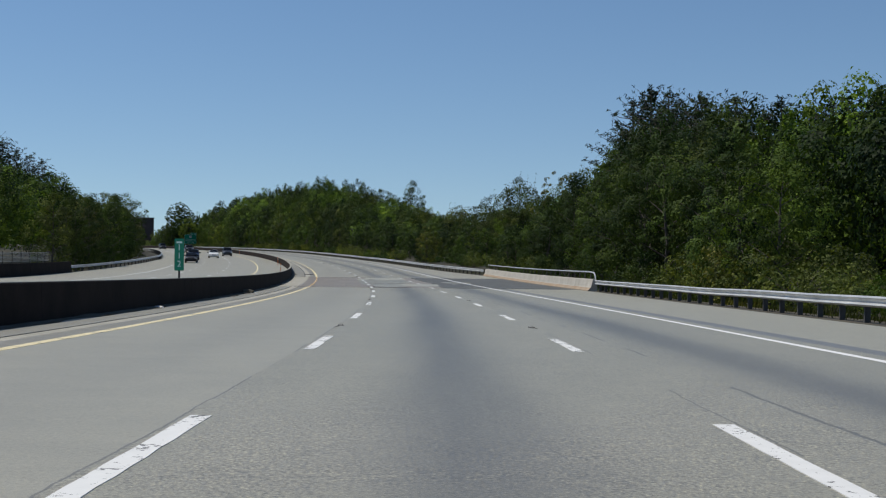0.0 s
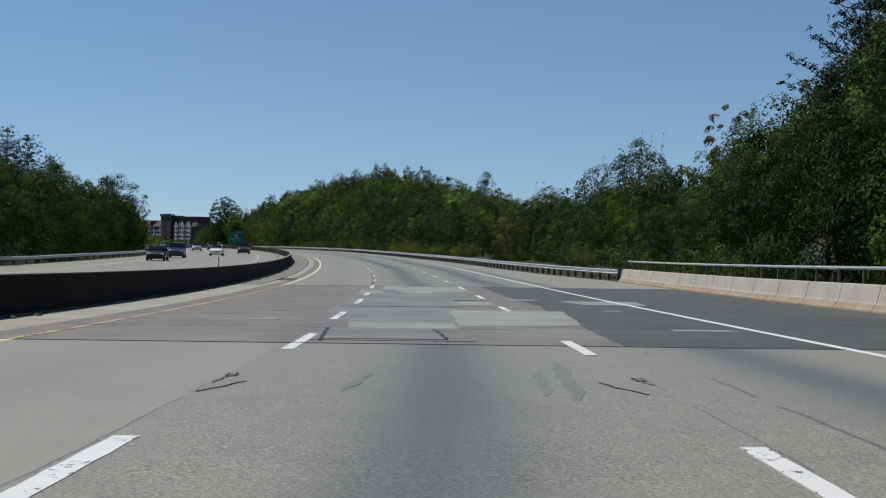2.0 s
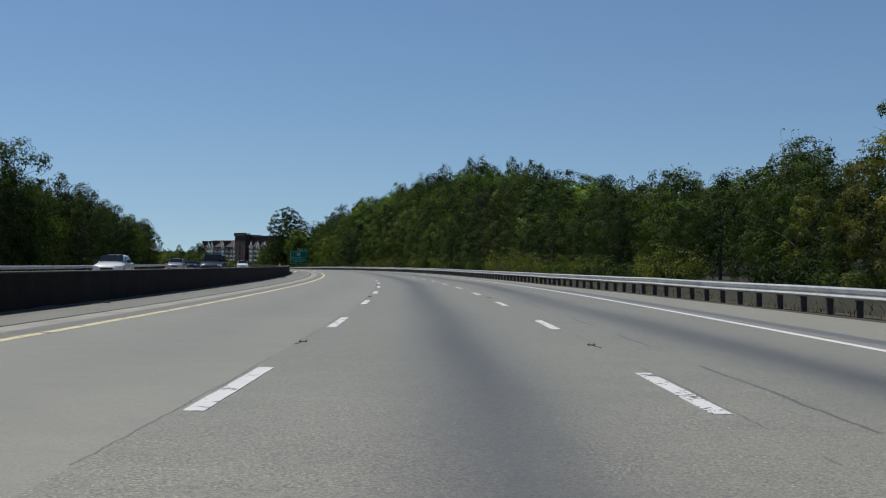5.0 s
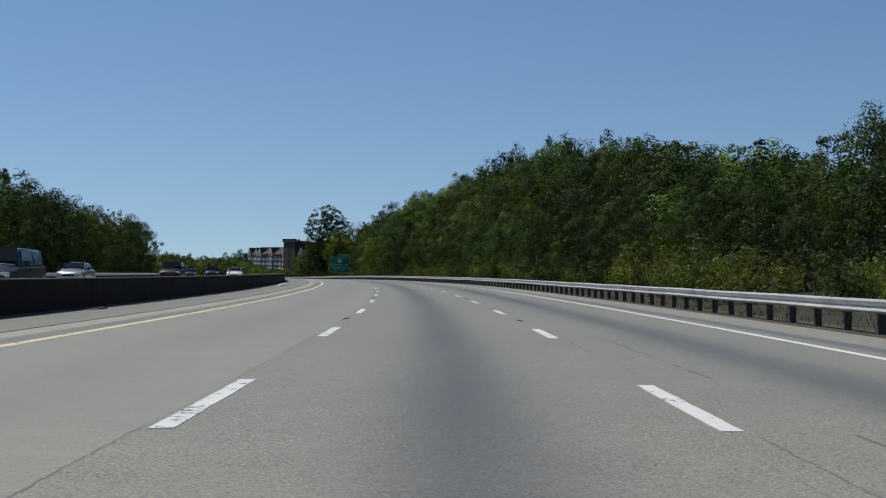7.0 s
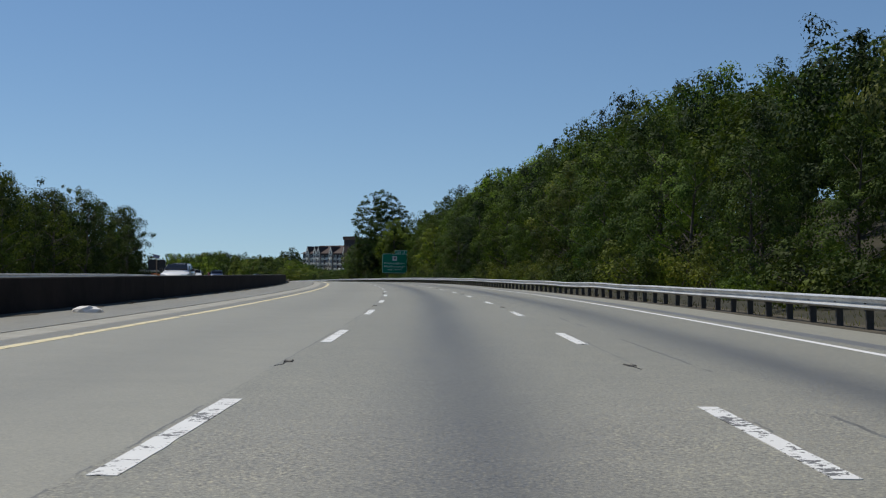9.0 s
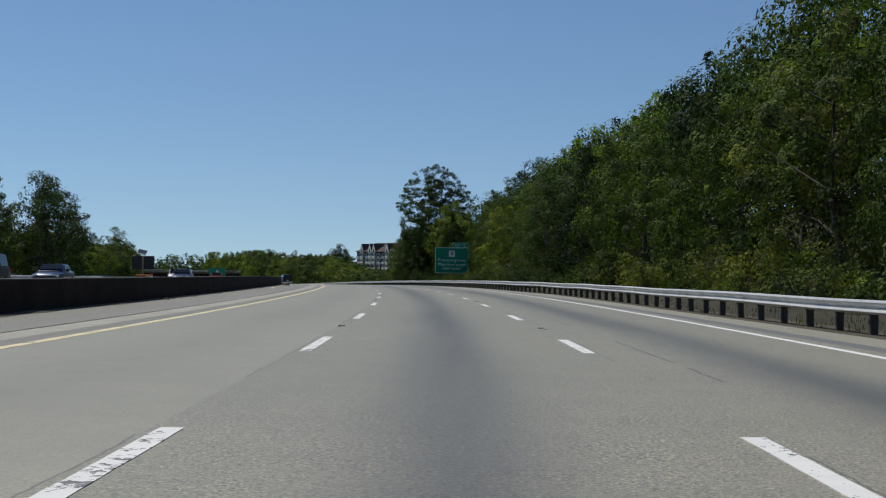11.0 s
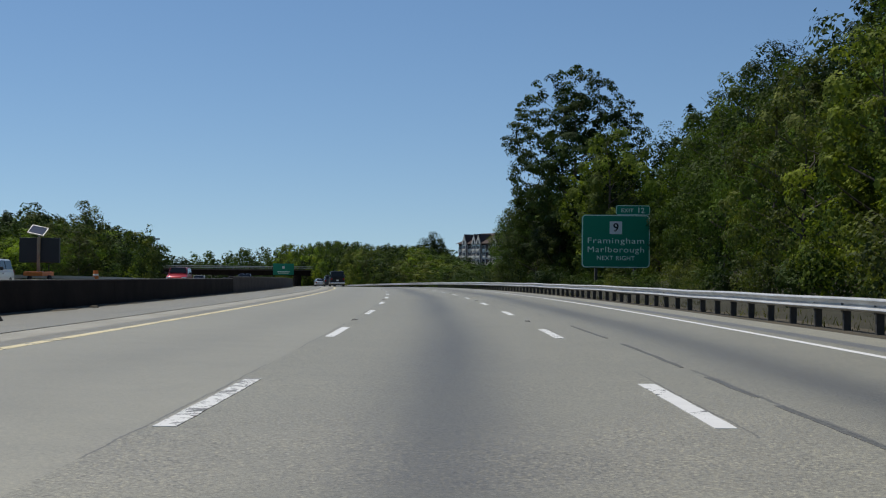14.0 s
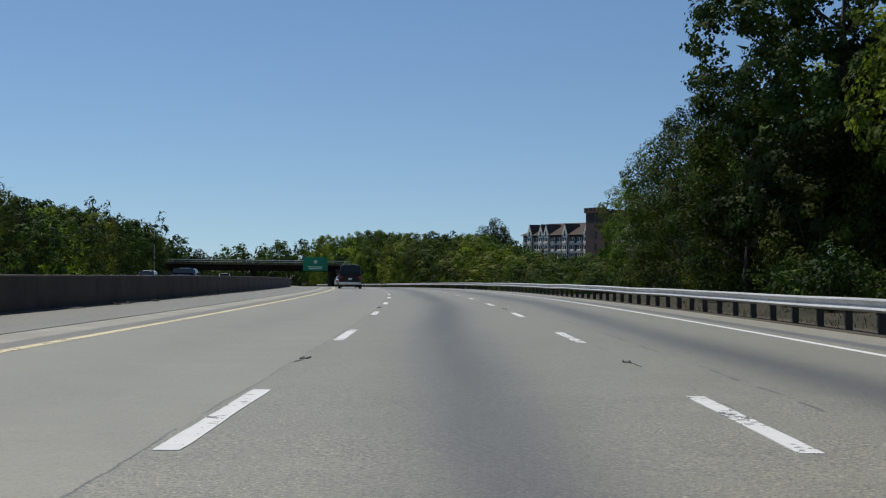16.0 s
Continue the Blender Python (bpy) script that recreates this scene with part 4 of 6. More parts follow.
def far_guide_sign(s, d, w, h, z, label):
    ob = thing("guide_sign", stand(s, d, z), label, "road sign")
    part("panel", box(-w / 2, w / 2, -0.04, 0.04, 0, h, 0.02), SIGNGREEN, ob)
    part("shield", box(-0.35, 0.35, -0.052, -0.042, h * 0.55, h * 0.55 + 0.7), SIGNWHITE, ob, "white route shield")
    for k, (a, zz) in enumerate(((0.6, 0.25), (0.5, 0.12))):
        part("legend_bar", box(-w * a / 2, w * a / 2, -0.05, -0.042, h * zz, h * zz + 0.18), SIGNMINT, ob, "unreadable pale lettering")
    return ob


far_guide_sign(809.6, 1.9, 5.9, 3.2, 3.8, "green guide sign hung on the overpass railing")


# ---- exit sign ----
def rounded(w, h, r, y0, y1, cx=0.0, cz=0.0, seg=6, bm=None):
    """A slab with rounded corners in the x-z plane."""
    bm = bm or bmesh.new()
    ring = []
    for ax, az, a0 in ((w / 2 - r, h / 2 - r, 0), (-w / 2 + r, h / 2 - r, 90), (-w / 2 + r, -h / 2 + r, 180), (w / 2 - r, -h / 2 + r, 270)):
        for k in range(seg + 1):
            a = radians(a0 + 90 * k / seg)
            ring.append((cx + ax + r * math.cos(a), cz + az + r * math.sin(a)))
    f = [bm.verts.new((x, y0, z)) for x, z in ring]
    b = [bm.verts.new((x, y1, z)) for x, z in ring]
    bm.faces.new(f)
    bm.faces.new(b[::-1])
    n = len(ring)
    for k in range(n):
        bm.faces.new((f[k], b[k], b[(k + 1) % n], f[(k + 1) % n]))
    return bm


def border(w, h, r, t, y0, y1, cx=0.0, cz=0.0, seg=6):
    bm = bmesh.new()
    rings = []
    for ww, hh, rr, y in ((w, h, r, y0), (w - 2 * t, h - 2 * t, r - t, y0), (w - 2 * t, h - 2 * t, r - t, y1), (w, h, r, y1)):
        ring = []
        for sx, sz, a0 in ((1, 1, 0), (-1, 1, 90), (-1, -1, 180), (1, -1, 270)):
            for k in range(seg + 1):
                a = radians(a0 + 90 * k / seg)
                ring.append(bm.verts.new((cx + sx * (ww / 2 - rr) + rr * math.cos(a), y, cz + sz * (hh / 2 - rr) + rr * math.sin(a))))
        rings.append(ring)
    n = len(rings[0])
    for i in range(4):
        p, q = rings[i], rings[(i + 1) % 4]
        for k in range(n):
            bm.faces.new((p[k], p[(k + 1) % n], q[(k + 1) % n], q[k]))
    return bm


def glyph_mesh(text, size, spacing, bold):
    cu = bpy.data.curves.new("letter", "FONT")
    cu.body, cu.size, cu.align_x, cu.align_y = text, size, "LEFT", "CENTER"
    cu.extrude, cu.space_character, cu.offset = 0.004, spacing, bold
    tmp = new("letter", cu)
    me = bpy.data.meshes.new_from_object(tmp.evaluated_get(bpy.context.evaluated_depsgraph_get()))
    bpy.data.objects.remove(tmp)
    return me


def lettering(text, size, x, y, z, mat, parent, label="", spacing=1.0, bold=0.0, width=None):
    """Raised letters that face -y, each one a part, centred as a word at (x, z)."""
    def right(me):
        return max(v.co.x for v in me.vertices)
    whole = glyph_mesh(text, size, spacing, bold)
    x0, x1 = min(v.co.x for v in whole.vertices), right(whole)
    k = width / (x1 - x0) if width else 1.0
    mid = (x0 + x1) / 2
    for n, ch in enumerate(text):
        if ch == " ":
            continue
        me = glyph_mesh(ch, size, spacing, bold)
        me.materials.clear()
        me.materials.append(mat)
        shift = right(glyph_mesh(text[:n + 1], size, spacing, bold)) - right(me) - mid
        ob = new("letter", me)
        ob.parent = parent
        ob.matrix_basis = pose(x + shift * k, y, z, 90) @ Matrix.Diagonal((k, 1, 1, 1))
        tagged(ob, label)


def exit_sign():
    W, H = 4.78, 3.66
    ob = thing("exit_sign", stand(525.0, 14.0, 1.75, 1.5), "large green exit sign with white lettering on two steel posts", "road sign")
    part("panel", rounded(W, H, 0.28, -0.03, 0.03, 0, H / 2), SIGNGREEN, ob)
    part("border", border(W - 0.04, H - 0.04, 0.26, 0.055, -0.036, -0.028, 0, H / 2), SIGNMINT, ob)
    tab = part("exit_tab", rounded(2.4, 0.70, 0.16, -0.03, 0.03, W / 2 - 1.2, H + 0.335), SIGNGREEN, ob)
    part("tab_border", border(2.36, 0.66, 0.15, 0.04, -0.036, -0.028, W / 2 - 1.2, H + 0.335), SIGNMINT, ob)
    part("shield", box(-0.45, 0.42, -0.042, -0.031, H - 1.33, H - 0.45), SIGNWHITE, ob, "white square route marker")
    lettering("9", 0.82, -0.01, -0.047, H - 0.9, SIGNBLACK, ob, "black route number 9", bold=0.012)
    lettering("Framingham", 0.56, 0.0, -0.036, H - 1.80, SIGNMINT, ob, "place name Framingham", 1.12, 0.0, 3.95)
    lettering("Marlborough", 0.56, 0.0, -0.036, H - 2.42, SIGNMINT, ob, "place name Marlborough", 1.12, 0.0, 3.95)
    lettering("NEXT RIGHT", 0.42, 0.0, -0.036, H - 3.0, SIGNMINT, ob, "words NEXT RIGHT", 1.1, 0.004, 2.65)
    lettering("EXIT", 0.36, W / 2 - 1.6, -0.036, H + 0.30, SIGNMINT, ob, "word EXIT", 1.1, 0.004, 0.85)
    lettering("12", 0.52, W / 2 - 0.62, -0.036, H + 0.31, SIGNMINT, ob, "exit number 12", 1.05, 0.008)
    for x in (-1.35, 1.35):
        part("post", box(x - 0.09, x + 0.09, 0.05, 0.25, -2.7, H - 0.1, 0.01), POST, ob)
    for z in (0.5, 1.7, 2.9):
        part("stringer", box(-W / 2 + 0.1, W / 2 - 0.1, 0.031, 0.06, z, z + 0.06), ALU, ob)


exit_sign()


def mile_marker():
    s = 41.7
    ob = thing("mile_marker", stand(s, barrier_d(s) - 0.03, 0.78), "narrow green mile marker sign standing on the barrier", "road sign")
    part("post", box(-0.03, 0.03, 0.0, 0.05, -0.02, 0.9), POST, ob)
    part("panel", rounded(0.30, 1.02, 0.03, -0.01, 0.0, 0, 0.76), SIGNGREEN, ob)
    part("legend_bar", box(-0.09, 0.09, -0.014, -0.011, 1.12, 1.18), SIGNMINT, ob, "unreadable small word")
    for k, ch in enumerate("112"):
        lettering(ch, 0.27, 0, -0.016, 0.98 - 0.26 * k, SIGNMINT, ob, "pale digit")
    return ob


mile_marker()


# ---- message board with a solar panel on the far side ----
def message_board():
    ob = thing("message_board", stand(547.5, -30.4, 0.6, -8), "black electronic message board with a solar panel, seen from behind", "message board")
    part("cabinet", box(-1.72, 1.72, -0.15, 0.15, 1.35, 3.45, 0.04), TRIMBLACK, ob)
    part("mast", box(-0.12, 0.12, -0.35, -0.16, 0.3, 3.5, 0.02), RUSTY, ob)
    part("trailer", box(-0.8, 0.8, -1.5, 1.2, 0.25, 0.6, 0.05), ORANGE, ob)
    m = pose(-0.1, -0.2, 4.05, 38, 12, 0)
    part("solar_panel", box(-0.65, 0.65, -0.5, 0.5, -0.03, 0.03, 0.01), SOLAR, ob, m=m)
    part("panel_frame", border(1.4, 1.1, 0.02, 0.05, -0.05, 0.05), ALU, ob, m=m @ pose(0, 0, 0, -90))
    part("strut", tube([(0, -0.2, 3.5), (-0.1, -0.2, 4.05)], [0.04, 0.04], 6), ALU, ob)
    for x in (-0.85, 0.85):
        part("wheel", tube([(x - 0.09, 0, 0.0), (x + 0.09, 0, 0.0)], [0.32, 0.32], 14), TYRE, ob)


message_board()


def light_pole(s, d, H):
    ob = thing("light_pole", stand(s, d, 0), "tall grey lamp post beyond the far carriageway", "lamp post")
    part("pole", tube([(0, 0, 0), (0, 0, H)], [0.14, 0.08], 8), ALU, ob)
    part("lamp_head", box(-0.6, 0.6, -0.25, 0.25, H - 0.1, H + 0.25, 0.06), TRIMBLACK, ob)


light_pole(760, -34, 11.5)


def delineator(s, d, h, label):
    ob = thing("delineator", stand(s, d, 0), label, "marker post")
    part("post", tube([(0, 0, 0), (0, 0, h)], [0.035, 0.032], 8), ORANGE, ob)
    part("band", tube([(0, 0, h * 0.7), (0, 0, h * 0.82)], [0.04, 0.04], 8), SIGNWHITE, ob)


for s in (123.0, 176.0, 290.0):
    delineator(s, barrier_d(s) - 0.9, 1.15, "orange plastic marker post behind the median barrier")
ob = thing("traffic_drum", stand(575, -30.5, 0.55), "orange and white traffic drum beside the slip road", "traffic drum")
part("drum", tube([(0, 0, 0), (0, 0, 0.05), (0, 0, 0.5), (0, 0, 1.0)], [0.36, 0.3, 0.28, 0.24], 14), ORANGE, ob)
part("band", tube([(0, 0, 0.45), (0, 0, 0.62)], [0.289, 0.282], 14), SIGNWHITE, ob)


# ---- drains and litter in the median ----
def drain(s, d):
    ob = thing("drain_grate", stand(s, d, 0.0), "dark iron drain grate in the gutter", "drain")
    part("frame", border(0.9, 0.75, 0.03, 0.06, -0.012, 0.012), POST, ob, m=pose(0, 0, 0.008, -90))
    for k in range(9):
        part("bar", box(-0.36 + k * 0.085, -0.32 + k * 0.085, -0.31, 0.31, 0.002, 0.014), POST, ob)


drain(128.3, -6.35)
drain(131.0, -6.35)


def litter(s, d, size, seed, mat, name, label):
    rng = np.random.default_rng(seed)
    bm = bmesh.new()
    bmesh.ops.create_icosphere(bm, subdivisions=2, radius=size)
    for v in bm.verts:
        k = 1 + 0.35 * noise.noise(v.co * (3 / size) + Vector((seed, 0, 0)))
        v.co = Vector((v.co.x * k * 1.5, v.co.y * k, abs(v.co.z) * k * 0.6))
    me = solid(name, bm, mat)
    ob = new(name, me)
    ob.matrix_basis = stand(s, d, 0.0, rng.uniform(0, 360))
    tagged(ob, label, "litter")


litter(309.5, -8.2, 0.24, 1, PAPER, "paper_litter", "crumpled white paper on the median shoulder")
litter(310.3, -8.5, 0.17, 2, PAPER, "paper_litter", "crumpled white paper on the median shoulder")
litter(430.0, -8.7, 0.10, 3, PAPER, "paper_litter", "scrap of white paper on the median shoulder")
litter(36.0, -7.45, 0.1, 4, PAPER, "paper_litter", "scrap of white paper by the barrier")
litter(462.0, -9.15, 0.36, 5, DIRT, "soil_heap", "small heap of dry soil and weeds against the barrier")
litter(60.0, -7.75, 0.3, 6, DIRT, "soil_heap", "small heap of dry soil against the barrier")
litter(250.0, -8.4, 0.1, 7, POST, "rubber_scrap", "dark rubber scrap on the median shoulder")
random.seed(21)
for k in range(60):
    s = random.uniform(20, 560)
    litter(s, barrier_d(s) + random.uniform(0.2, 0.5), random.uniform(0.04, 0.12), 30 + k, DIRT, "soil_clod", "small clod of dry soil against the barrier")


# ---- cars ----
def loft(stations, bm=None):
    """A body from stations (y, [(x, z), ...half section from bottom to top])."""
    bm = bm or bmesh.new()
    rings = []
    for y, half in stations:
        pts = half + [(-x, z) for x, z in half[::-1]]
        rings.append([bm.verts.new((x, y, z)) for x, z in pts])
    n = len(rings[0])
    for a, b in zip(rings, rings[1:]):
        for k in range(n):
            bm.faces.new((a[k], a[(k + 1) % n], b[(k + 1) % n], b[k]))
    bm.faces.new(rings[0][::-1])
    bm.faces.new(rings[-1])
    return bm


CARS = {
    # length, width, belt height, roof height, hood height, windscreen foot, roof front, roof rear, rear glass foot, tail height (y measured from the nose, as shares)
    "sedan": (4.7, 1.78, 0.92, 1.43, 0.86, 0.29, 0.43, 0.72, 0.86, 0.98),
    "suv": (4.6, 1.84, 1.08, 1.72, 1.02, 0.25, 0.37, 0.90, 0.985, 1.10),
    "van": (5.5, 2.00, 1.25, 2.08, 1.10, 0.15, 0.25, 0.97, 0.995, 1.27),
    "pickup": (5.3, 1.90, 1.05, 1.75, 1.02, 0.26, 0.36, 0.60, 0.64, 1.10),
}


def car(kind, paint, label, name="car"):
    """A road vehicle with its nose towards +y: body, glass, lamps, bumpers, mirrors, wheels."""
    L, W, belt, roof, hood, ws, rf, rr, rg, tail = CARS[kind]
    ob = thing(name, Matrix(), label, "car" if kind != "van" else "van")
    w, low = W / 2, 0.28
    Y = lambda t: L / 2 - t * L

    def half(wm, zb, zt, crown=0.03):
        return [(wm * 0.55, zb), (wm * 0.92, zb + 0.03), (wm * 0.985, zb + 0.14), (wm, zb + (zt - zb) * 0.55), (wm * 0.97, zt - 0.07), (wm * 0.90, zt - 0.015), (wm * 0.5, zt + crown)]
    st = [(Y(0.0), half(w * 0.80, low + 0.14, hood * 0.74)), (Y(0.02), half(w * 0.90, low + 0.06, hood * 0.86)), (Y(0.07), half(w * 0.97, low, hood * 0.95)),
          (Y(0.18), half(w, low, hood)), (Y(ws), half(w, low, belt)), (Y(0.5), half(w, low, belt + 0.01)), (Y(0.78), half(w, low, belt + 0.02)),
          (Y(0.9), half(w * 0.985, low, tail - 0.02)), (Y(0.975), half(w * 0.95, low + 0.05, tail - 0.04)), (Y(1.0), half(w * 0.86, low + 0.14, tail * 0.9))]
    part("body", loft(st), paint, ob, smooth_faces=True)
    gw, gr = w * 0.93, w * 0.76

    def ghalf(t_b, zt, wt):
        return [(gw * t_b, belt - 0.06), (gw * t_b, belt + 0.01), (wt + 0.03, zt - 0.10), (wt * 0.96, zt - 0.03), (wt * 0.5, zt)]
    cab = [(Y(ws) - 0.02, ghalf(0.99, belt + 0.06, gw * 0.9)), (Y(rf), ghalf(1.0, roof - 0.03, gr)), (Y((rf + rr) / 2), ghalf(1.0, roof, gr)),
           (Y(rr), ghalf(0.99, roof - 0.03, gr)), (Y(rg), ghalf(0.95, belt + 0.08, gw * 0.88))]
    part("cabin", loft(cab), paint, ob, smooth_faces=True)

    def quad(a, b, c, d, out, k=0.012):
        bm = bmesh.new()
        o = Vector(out) * k
        vs = [bm.verts.new(Vector(p) + o) for p in (a, b, c, d)]
        f = bm.faces.new(vs)
        r = bmesh.ops.extrude_face_region(bm, geom=[f])
        bmesh.ops.translate(bm, vec=-o * 1.6, verts=[e for e in r["geom"] if isinstance(e, bmesh.types.BMVert)])
        return bm
    zt, zb = roof - 0.10, belt + 0.05
    part("windscreen", quad((-gw * 0.86, Y(ws) - 0.10, zb + 0.06), (gw * 0.86, Y(ws) - 0.10, zb + 0.06), (gr * 0.92, Y(rf) + 0.02, zt + 0.02), (-gr * 0.92, Y(rf) + 0.02, zt + 0.02),
                            (0, 0.8, 1.6), 0.04), GLASS, ob, "tinted windscreen")
    part("rear_window", quad((gw * 0.8, Y(rg) + 0.06, zb + 0.10), (-gw * 0.8, Y(rg) + 0.06, zb + 0.10), (-gr * 0.9, Y(rr) - 0.03, zt), (gr * 0.9, Y(rr) - 0.03, zt),
                             (0, -1.4, 0.9 if kind in ("sedan",) else 0.15), 0.03), GLASS, ob, "tinted rear window")
    for sx in (-1, 1):
        for a, b in ((ws + 0.07, (rf + rr) / 2 - 0.01), ((rf + rr) / 2 + 0.015, rr - 0.01)) if kind != "van" else ((ws + 0.06, 0.36), (0.39, 0.63), (0.66, 0.94)):
            ya, yb = Y(a), Y(b)
            q = [(sx * (gw + 0.005), ya, zb), (sx * (gw + 0.005), yb, zb), (sx * (gr + 0.05), yb, zt - 0.02), (sx * (gr + 0.05), min(ya, Y(rf) - 0.02), zt - 0.02)]
            part("side_window", quad(*(q if sx > 0 else q[::-1]), (sx * 1.5, 0, 0.4)), GLASS, ob, "tinted side window")
        part("headlight", box(sx * w * 0.72 - 0.19, sx * w * 0.72 + 0.19, Y(0.035) - 0.05, Y(0.012) + 0.03, hood * 0.70, hood * 0.86, 0.03), LAMP, ob, "clear headlight")
        hl = 0.20 if kind != "suv" else 0.3
        part("tail_light", box(sx * w * 0.80 - 0.12, sx * w * 0.80 + 0.12, Y(1.0) - 0.01, Y(0.975), tail * 0.72, tail * 0.72 + hl, 0.02), TAIL, ob, "red tail light")
        part("mirror", box(sx * (w + 0.02) - 0.02 * sx, sx * (w + 0.24), Y(ws + 0.07) - 0.06, Y(ws + 0.07) + 0.06, belt + 0.02, belt + (0.34 if kind == "van" else 0.2), 0.025)
             if sx > 0 else box(sx * (w + 0.24), sx * w, Y(ws + 0.07) - 0.06, Y(ws + 0.07) + 0.06, belt + 0.02, belt + (0.34 if kind == "van" else 0.2), 0.025),
             TRIMBLACK, ob, "black door mirror")
        part("door_handle", box(sx * w - 0.01, sx * w + 0.02, Y(0.5) - 0.09, Y(0.5) + 0.09, belt - 0.16, belt - 0.12), TRIMBLACK, ob)
    part("grille", box(-w * 0.42, w * 0.42, Y(0.005) - 0.02, Y(0.0) + 0.02, hood * 0.55, hood * 0.74, 0.02), TRIMBLACK, ob, "black grille")
    bump = CHROME if kind == "van" else (TRIMBLACK if kind in ("suv", "pickup") else paint)
    part("front_bumper", box(-w * 0.88, w * 0.88, Y(0.012), Y(0.0) + 0.07, 0.30, 0.50, 0.05), bump, ob)
    part("rear_bumper", box(-w * 0.93, w * 0.93, Y(1.0) - 0.09, Y(0.985), 0.38, 0.62, 0.04), bump, ob, "bright chrome rear bumper" if kind == "van" else "")
    part("plate", box(-0.16, 0.16, Y(1.0) - 0.105, Y(1.0) - 0.085, tail * 0.62, tail * 0.62 + 0.15), SIGNWHITE, ob, "pale blank number plate")
    part("underbody", box(-w * 0.82, w * 0.82, Y(0.96), Y(0.05), 0.2, 0.34), TRIMBLACK, ob)
    wr = 0.37 if kind != "sedan" else 0.33
    for t in (0.185, 0.79):
        for sx in (-1, 1):
            wh = part("wheel", tube([(sx * (w - 0.22), 0, 0), (sx * (w - 0.20), 0, 0), (sx * (w - 0.02), 0, 0), (sx * w, 0, 0)], [wr * 0.92, wr, wr, wr * 0.93], 20), TYRE, ob,
                      "black tyre", m=pose(0, Y(t), wr))
            part("rim", tube([(sx * (w - 0.05), 0, 0), (sx * (w + 0.006), 0, 0)], [wr * 0.62, wr * 0.58], 14), RIM, wh, "alloy rim")
    return ob


def paint(name, c, metal=0.3, rough=0.3):
    return plain_mat(name, c, rough, metal, coat=0.35, var=0.04, scale=1.0)


P_BLACK, P_WHITE, P_SILVER = plain_mat("black_paint", (0.008, 0.008, 0.010), 0.4, 0.0, coat=0.06, var=0.04, spec=0.3), paint("white_paint", (0.78, 0.78, 0.77), 0.0), paint("silver_paint", (0.42, 0.43, 0.45), 0.6)
P_BLUE, P_RED, P_GREY = paint("dark_blue_paint", (0.025, 0.04, 0.09), 0.3), paint("red_paint", (0.40, 0.015, 0.02), 0.2), paint("grey_paint", (0.035, 0.040, 0.052), 0.3)


def park(ob, s, d, towards=False):
    ob.matrix_basis = stand(s, d, 0.012, 180 if towards else 0)
    return ob


park(car("van", P_BLACK, "black passenger van with chrome bumper in the passing lane", "van"), 612.0, -4.3)
park(car("suv", P_GREY, "dark grey car ahead of the van in the passing lane"), 640.0, -3.9)
park(car("sedan", P_SILVER, "silver saloon far ahead in the passing lane"), 668.0, -3.7)
LANES = (2.1, 5.7, 9.3)
for kind, pt, s, lane, lab in (
        ("sedan", P_BLACK, 190, 2, "black saloon on the far carriageway"),
        ("sedan", P_WHITE, 236, 1, "white saloon on the far carriageway"),
        ("suv", P_GREY, 262, 0, "dark grey sport utility on the far carriageway"),
        ("suv", P_BLUE, 212, 2, "dark blue sport utility on the far carriageway"),
        ("suv", P_BLACK, 330, 1, "black sport utility on the far carriageway"),
        ("sedan", P_SILVER, 306, 2, "silver saloon on the far carriageway"),
        ("sedan", P_WHITE, 365, 0, "white saloon on the far carriageway"),
        ("suv", P_BLACK, 398, 1, "black sport utility on the far carriageway"),
        ("sedan", P_BLUE, 428, 2, "dark blue saloon on the far carriageway"),
        ("sedan", P_BLUE, 470, 1, "dark blue saloon on the far carriageway"),
        ("suv", P_WHITE, 505, 2, "white sport utility on the far carriageway"),
        ("suv", P_RED, 552, 1, "red sport utility on the far carriageway"),
        ("sedan", P_BLUE, 590, 0, "dark blue saloon on the far carriageway"),
        ("sedan", P_WHITE, 622, 2, "white saloon on the far carriageway"),
        ("pickup", P_WHITE, 690, 1, "white pickup truck on the far carriageway"),
        ("suv", P_SILVER, 730, 2, "silver sport utility on the far carriageway")):
    park(car(kind, pt, lab), s, opp(s) - LANES[lane], True)


# ---- castle-like hotel ----
def gable_roof(x0, x1, y0, y1, eave, ridge, hip0=0.0, hip1=0.0):
    bm = bmesh.new()
    ym = (y0 + y1) / 2
    p = [bm.verts.new(q) for q in ((x0, y0, eave), (x1, y0, eave), (x1, y1, eave), (x0, y1, eave), (x0 + hip0, ym, ridge), (x1 - hip1, ym, ridge))]
    for f in ((0, 1, 5, 4), (2, 3, 4, 5), (3, 0, 4), (1, 2, 5), (0, 3, 2, 1)):
        bm.faces.new([p[i] for i in f])
    return bm


